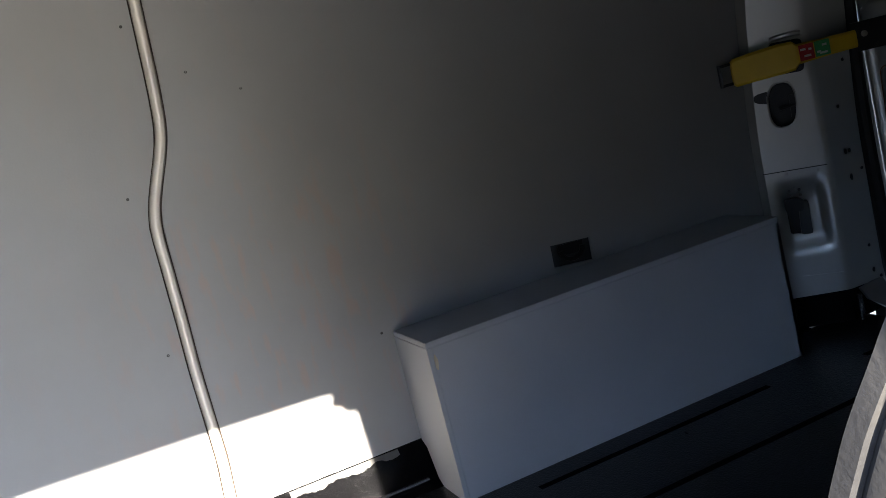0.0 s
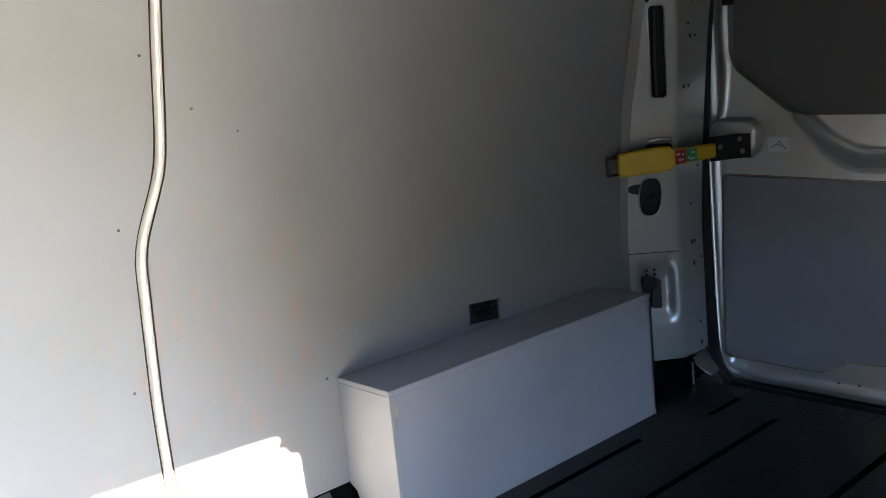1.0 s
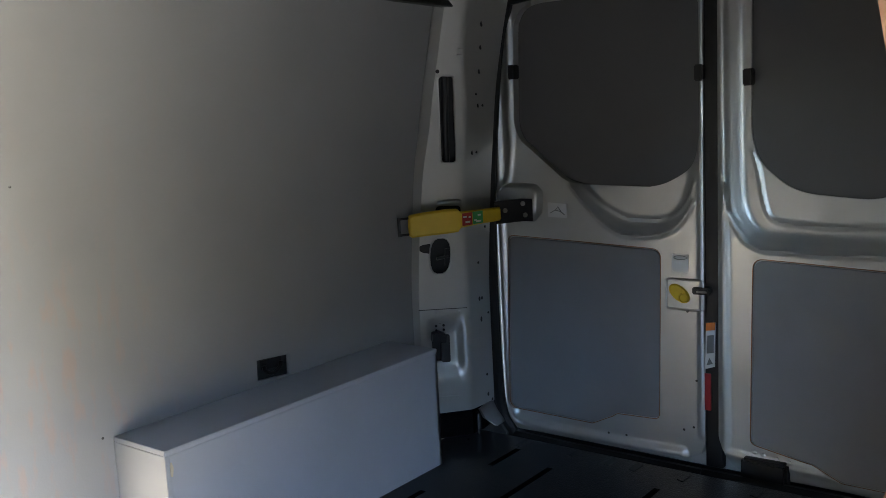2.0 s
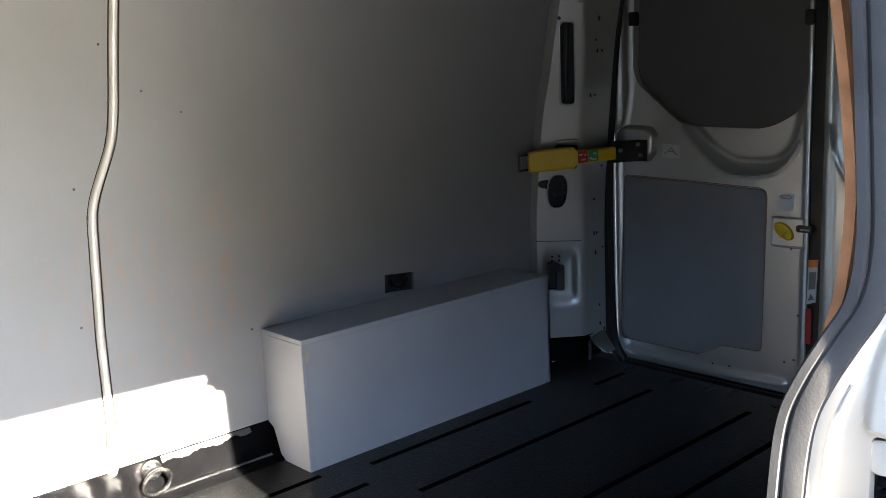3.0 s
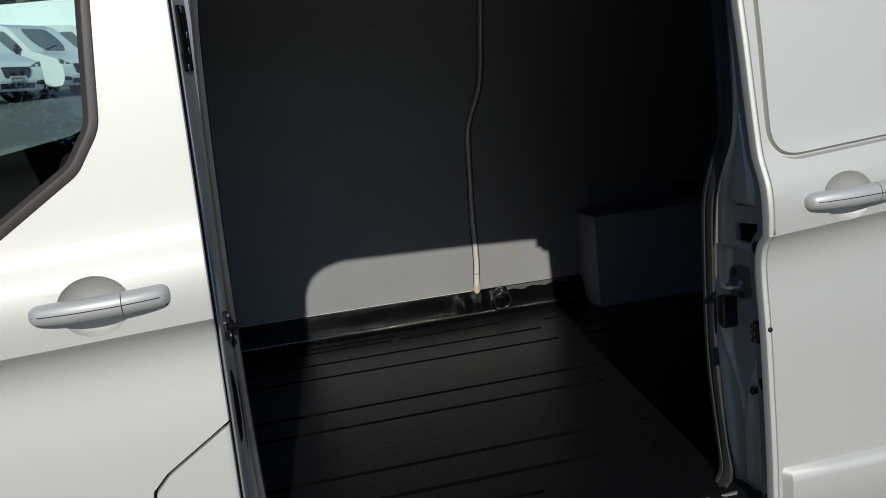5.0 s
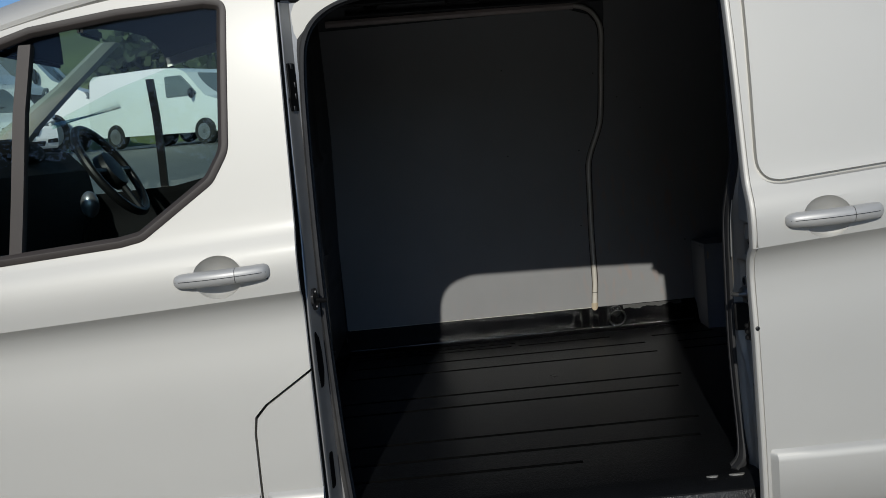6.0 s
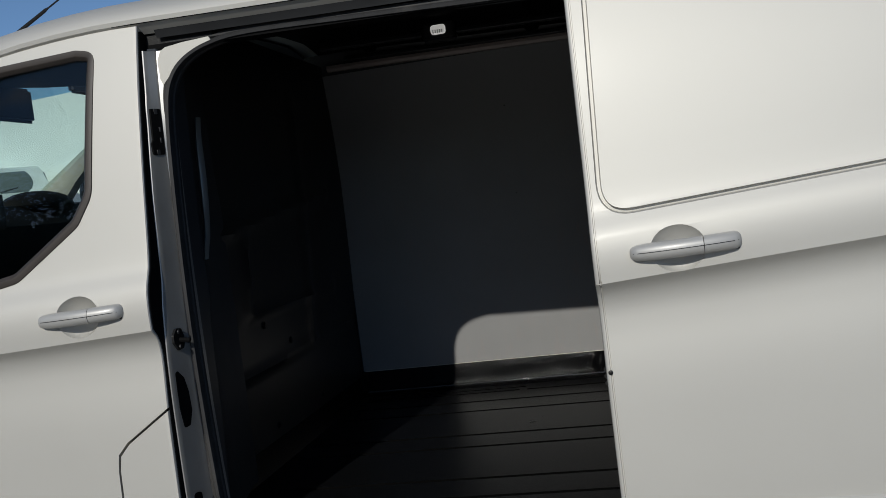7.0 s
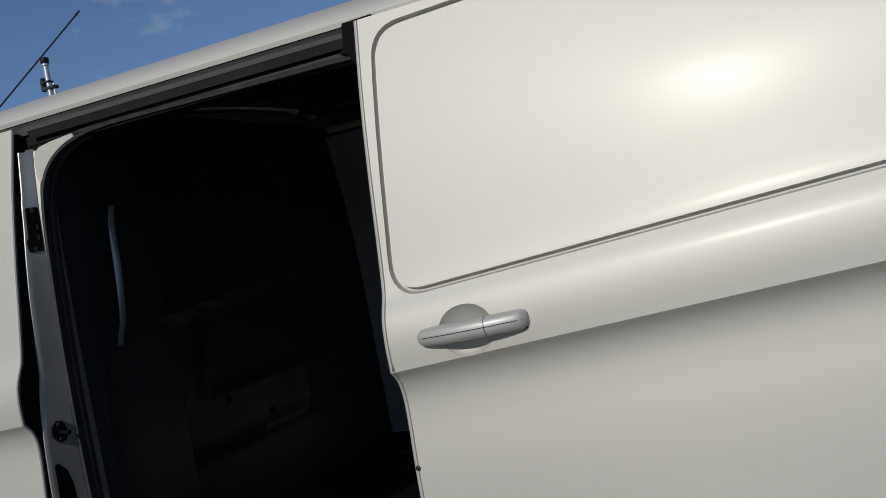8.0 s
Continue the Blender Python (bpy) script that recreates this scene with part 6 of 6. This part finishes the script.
card = part("door_card", flank(spread(-1.60, -0.36, 0.1), [z for z in SIDE_Z if 0.6 < z < 1.75], -0.048, 0.02, 1), DASH, door_b)
cut(card, prism(FAR_WIN, "y", 0.7, 1.2))

# ---- outdoors ----
def ground_z(x, y):
    h = 0.0
    if y > 3:
        t = min(1.0, (y - 3) / 4)
        h += 0.115 * (min(y, 19) - 3) * t + 0.03 * max(0, y - 19)
    if y > 34:
        h += 0.20 * (y - 34)
    return min(h, 26 + 0.01 * y)


def patch(x_list, y_list, dzz=0.0):
    bm, _ = grid([[(x, y, ground_z(x, y) + dzz) for x in x_list] for y in y_list])
    return bm


part_ground = part("ground", patch([-3000, -600, -200, -90, -40, -20, -10, -5, 0, 5, 10, 20, 40, 90, 200, 600, 3000], [-3000, -600, -150, -60, -25, -10, -3, 0, 3, 4, 5, 6, 7, 9, 12, 16, 20, 25, 30, 34, 34.01]), TARMAC)
tagged(part_ground, "worn pale tarmac of a sloping vehicle yard", "ground", kind="structure")
hill = part("grass_hill", patch([-3000, -600, -200, -90, -40, 0, 40, 90, 200, 600, 3000], [34.0, 40, 50, 70, 100, 140, 200, 600, 3000], 0.004), GRASS)
tagged(hill, "dry green grass slope behind the yard", "grass", kind="structure")


def parked_van():
    v = new("parked_van")
    H, W = 1.98, 0.96
    out = [(2.45, 0.32), (2.52, 0.55), (2.50, 0.80), (2.38, 0.98), (2.05, 1.10), (1.72, 1.20), (1.05, 1.82), (0.75, 1.93), (0.0, H), (-2.3, H - 0.03), (-2.45, 1.85), (-2.5, 0.9), (-2.5, 0.32)]
    pts = rounded(out, 0.12, 3)

    def ring(w, q):
        return [(p[0], w * (1 - 0.12 * max(0, (p[1] - 1.15) / 0.8)) * (1 - 0.10 * max(0, (p[0] - 1.2) / 1.3) ** 2), p[1]) if q else (p[0], w, p[1]) for p in pts]
    body = part("body", loft([ring(w, True) for w in (-W, -W + 0.02, -W * 0.5, 0, W * 0.5, W - 0.02, W)]), WHITE, v, sharp=40)
    bm, _ = grid([[(1.715 - 0.61 * t - 0.10 * q * q + 0.02 * math.sin(t * math.pi), q * (0.82 - 0.10 * t) * (1 - 0.06 * abs(2 * t - 1) ** 6), 1.222 + 0.585 * t) for q in [i / 6 for i in range(-6, 7)]] for t in [i / 8 for i in range(9)]])
    part("windscreen", bm, CARGLASS, v, "grey-green windscreen")
    part("wiper", tube([(1.735, -0.5, 1.235), (1.60, 0.1, 1.36)], 0.012, 6), PLASTIC, v)
    for s in (-1, 1):
        part("side_window", prism(rounded([(1.50, 1.24), (0.42, 1.22), (0.42, 1.74), (0.95, 1.74)], 0.05), "y", s * 0.90, s * 0.955), CARGLASS, v)
        lamp = part("headlight", prism(rounded([(s * 0.86, 0.98), (s * 0.50, 0.86), (s * 0.52, 0.80), (s * 0.88, 0.86)], 0.02), "x", 2.30, 2.47, 0.01), CARGLASS, v)
        part("lamp_core", disc((2.47, s * 0.72, 0.88), (1, 0, 0), 0.04, 0.006), LENS, lamp)
        part("fog_lamp", prism(rounded([(s * 0.85, 0.56), (s * 0.60, 0.53), (s * 0.60, 0.45), (s * 0.85, 0.45)], 0.02), "x", 2.44, 2.53, 0.01), PLASTIC, v)
        for x in (1.62, -1.55):
            wh = part("wheel", lathe([(0.20, -0.1), (0.30, -0.105), (0.33, -0.05), (0.33, 0.05), (0.30, 0.105), (0.2, 0.1)], (x, s * 0.87, 0.33), (0, 1, 0), 24), TYRE, v)
            part("rim", lathe([(0.20, 0.07), (0.2, 0.108), (0.17, 0.11), (0.05, 0.10)], (x, s * 0.87, 0.33), (0, s, 0), 20), ALLOY, wh)
        part("mirror", ball((1.38, s * 1.05, 1.28), 0.07, 0.10, 0.13, 12), PLASTIC, v)
    part("grille", prism(rounded([(-0.46, 0.86), (0.46, 0.86), (0.38, 0.62), (-0.38, 0.62)], 0.05), "x", 2.40, 2.54, 0.012), PLASTIC, v, "black grille")
    part("lower_grille", prism(rounded([(-0.55, 0.50), (0.55, 0.50), (0.50, 0.38), (-0.50, 0.38)], 0.03), "x", 2.40, 2.535, 0.01), PLASTIC, v)
    pl = part("number_plate", block(2.53, 2.545, -0.26, 0.26, 0.55, 0.66, 0.004), PAPER, v)
    for i in range(7):
        part("plate_bar", block(2.5445, 2.5475, -0.22 + i * 0.062, -0.185 + i * 0.062, 0.575, 0.638, 0.001), PLASTIC, pl)
    return v


first = parked_van()
tagged(first, "white parked panel van with black grille", "van", "parked vans in the yard")
ROW = [(-6.4, 21.8, -31), (-5.2, 24.4, -31), (-3.9, 27.0, -32), (-11.3, 20.4, -40), (-16.4, 20.3, -43), (-20.0, 20.2, -45), (-23.5, 20.1, -44)]
for i, (x, y, turn) in enumerate(ROW):
    m = Matrix.Translation((x, y, ground_z(x, y) - 0.02)) @ Euler((0, radians(2.0), radians(turn))).to_matrix().to_4x4()
    if i == 0:
        first.matrix_basis = m
    else:
        copy_thing(first, m)
tall_van = parked_van()
tagged(tall_van, "white high-roofed parked van", "van", "high-roofed vans in the yard")
for i, (x, y, turn) in enumerate(((-3.4, 29.2, 0), (-14.2, 23.0, -6), (-0.2, 30.5, 180), (-14.8, 29.5, 3), (-22.0, 30.0, -2))):
    m = Matrix.Translation((x, y, ground_z(x, y) - 0.02)) @ Euler((0, 0, radians(turn))).to_matrix().to_4x4() @ Matrix.Diagonal((1.2, 1.12, 1.42, 1))
    if i == 0:
        tall_van.matrix_basis = m
    else:
        copy_thing(tall_van, m)


# hedge far up the slope
bm = bmesh.new()
q = random.Random(9)
for i in range(5000):
    x = q.uniform(-17, 30)
    y = q.uniform(46, 50)
    h = (7.0 + 2.4 * noise.noise((x * 0.13, 0, 5)) + 1.2 * noise.noise((x * 0.5, 2, 5))) * min(1.0, (x + 18) / 5)
    c = Vector((x, y, ground_z(x, y) + q.random() * max(0.8, h)))
    d = Vector((q.uniform(-1, 1), q.uniform(-1, 1), q.uniform(-0.3, 1))).normalized()
    e = d.cross(Vector((q.uniform(-1, 1), q.uniform(-1, 1), q.uniform(-1, 1)))).normalized()
    bm.faces.new([bm.verts.new(p) for p in (c, c + d * 0.4 + e * 0.3, c + d * 0.8, c + d * 0.4 - e * 0.3)])
hedge = part("far_hedge", bm, LEAF)
tagged(hedge, "dark tree belt along the foot of the hill", "hedge", kind="stuff")
q = random.Random(21)


def belt_top(x):
    """Height of the belt, shaped for the light inside: tall trees on one side, low across from the loading door."""
    tall_part = min(1.0, max(0.0, (-3.2 - x) / 1.2)) ** 0.5
    uneven = 0.9 * noise.noise((x * 0.10, 3, 5)) + 1.2 * noise.noise((x * 0.45, 8, 5))
    return 3.4 + 0.3 * uneven + tall_part * (7.0 + 0.7 * uneven + 2.0 * min(1.0, max(0.0, (-5 - x) / 4)))


bm, _ = grid([[(x, y + 0.5 * noise.noise((x * 1.3, y, k)), belt_top(x) * k + 0.5 * noise.noise((x * 1.7, k * 9, 2))) for x in spread(-60, 45, 0.6)] for y, k in ((-24.6, 0.0), (-24.9, 0.35), (-25.6, 0.65), (-26.6, 0.82), (-27.8, 0.6), (-28.6, 0.0))])
for i in range(45000):
    x = q.uniform(-60, 45) if i % 3 else q.uniform(-26, -3)
    y = q.uniform(-28, -24.2)
    c = Vector((x, y, (0.2 + 0.8 * q.random() ** 0.8) * belt_top(x)))
    d = Vector((q.uniform(-1, 1), q.uniform(-1, 1), q.uniform(-0.3, 1))).normalized()
    e = d.cross(Vector((q.uniform(-1, 1), q.uniform(-1, 1), q.uniform(-1, 1)))).normalized()
    bm.faces.new([bm.verts.new(p) for p in (c, c + d * 0.13 + e * 0.08, c + d * 0.26, c + d * 0.13 - e * 0.08)])
belt = part("tree_belt", bm, LEAF)
tagged(belt, "dark belt of trees mirrored in the windows", "trees", kind="stuff")
# distant mast
mast = new("mast")
tagged(mast, "pale steel mast with brackets beyond the yard", "mast")
MX, MY = -36.95, 35.4
mz = ground_z(MX, MY)
part("pole", lathe([(0.19, 0), (0.17, 6.0), (0.15, 14.2 - mz), (0.14, 16.0 - mz), (0.19, 16.05 - mz), (0.19, 16.4 - mz), (0.07, 16.5 - mz)], (MX, MY, mz), (0, 0, 1), 14), GALV, mast)
part("cap", lathe([(0.20, 0), (0.23, 0.05), (0.23, 0.32), (0.12, 0.36)], (MX, MY, 16.15), (0, 0, 1), 14), PLASTIC, mast, "dark blue-black mast cap")
for dx, dy, z1 in ((0.34, 0.0, 15.0), (-0.24, 0.25, 14.9)):
    part("stay", tube([(MX + dx, MY + dy, mz), (MX + dx, MY + dy, z1)], 0.06, 8), GALV, mast)
part("bracket", block(MX - 0.42, MX + 0.50, MY - 0.2, MY + 0.2, 14.72, 14.88, 0.03), DARKMETAL, mast)
part("bracket", block(MX - 0.46, MX + 0.20, MY - 0.2, MY + 0.2, 15.10, 15.20, 0.03), DARKMETAL, mast)
part("antenna_panel", block(MX - 0.52, MX - 0.30, MY - 0.14, MY + 0.14, 14.7, 15.45, 0.04), DARKMETAL, mast)
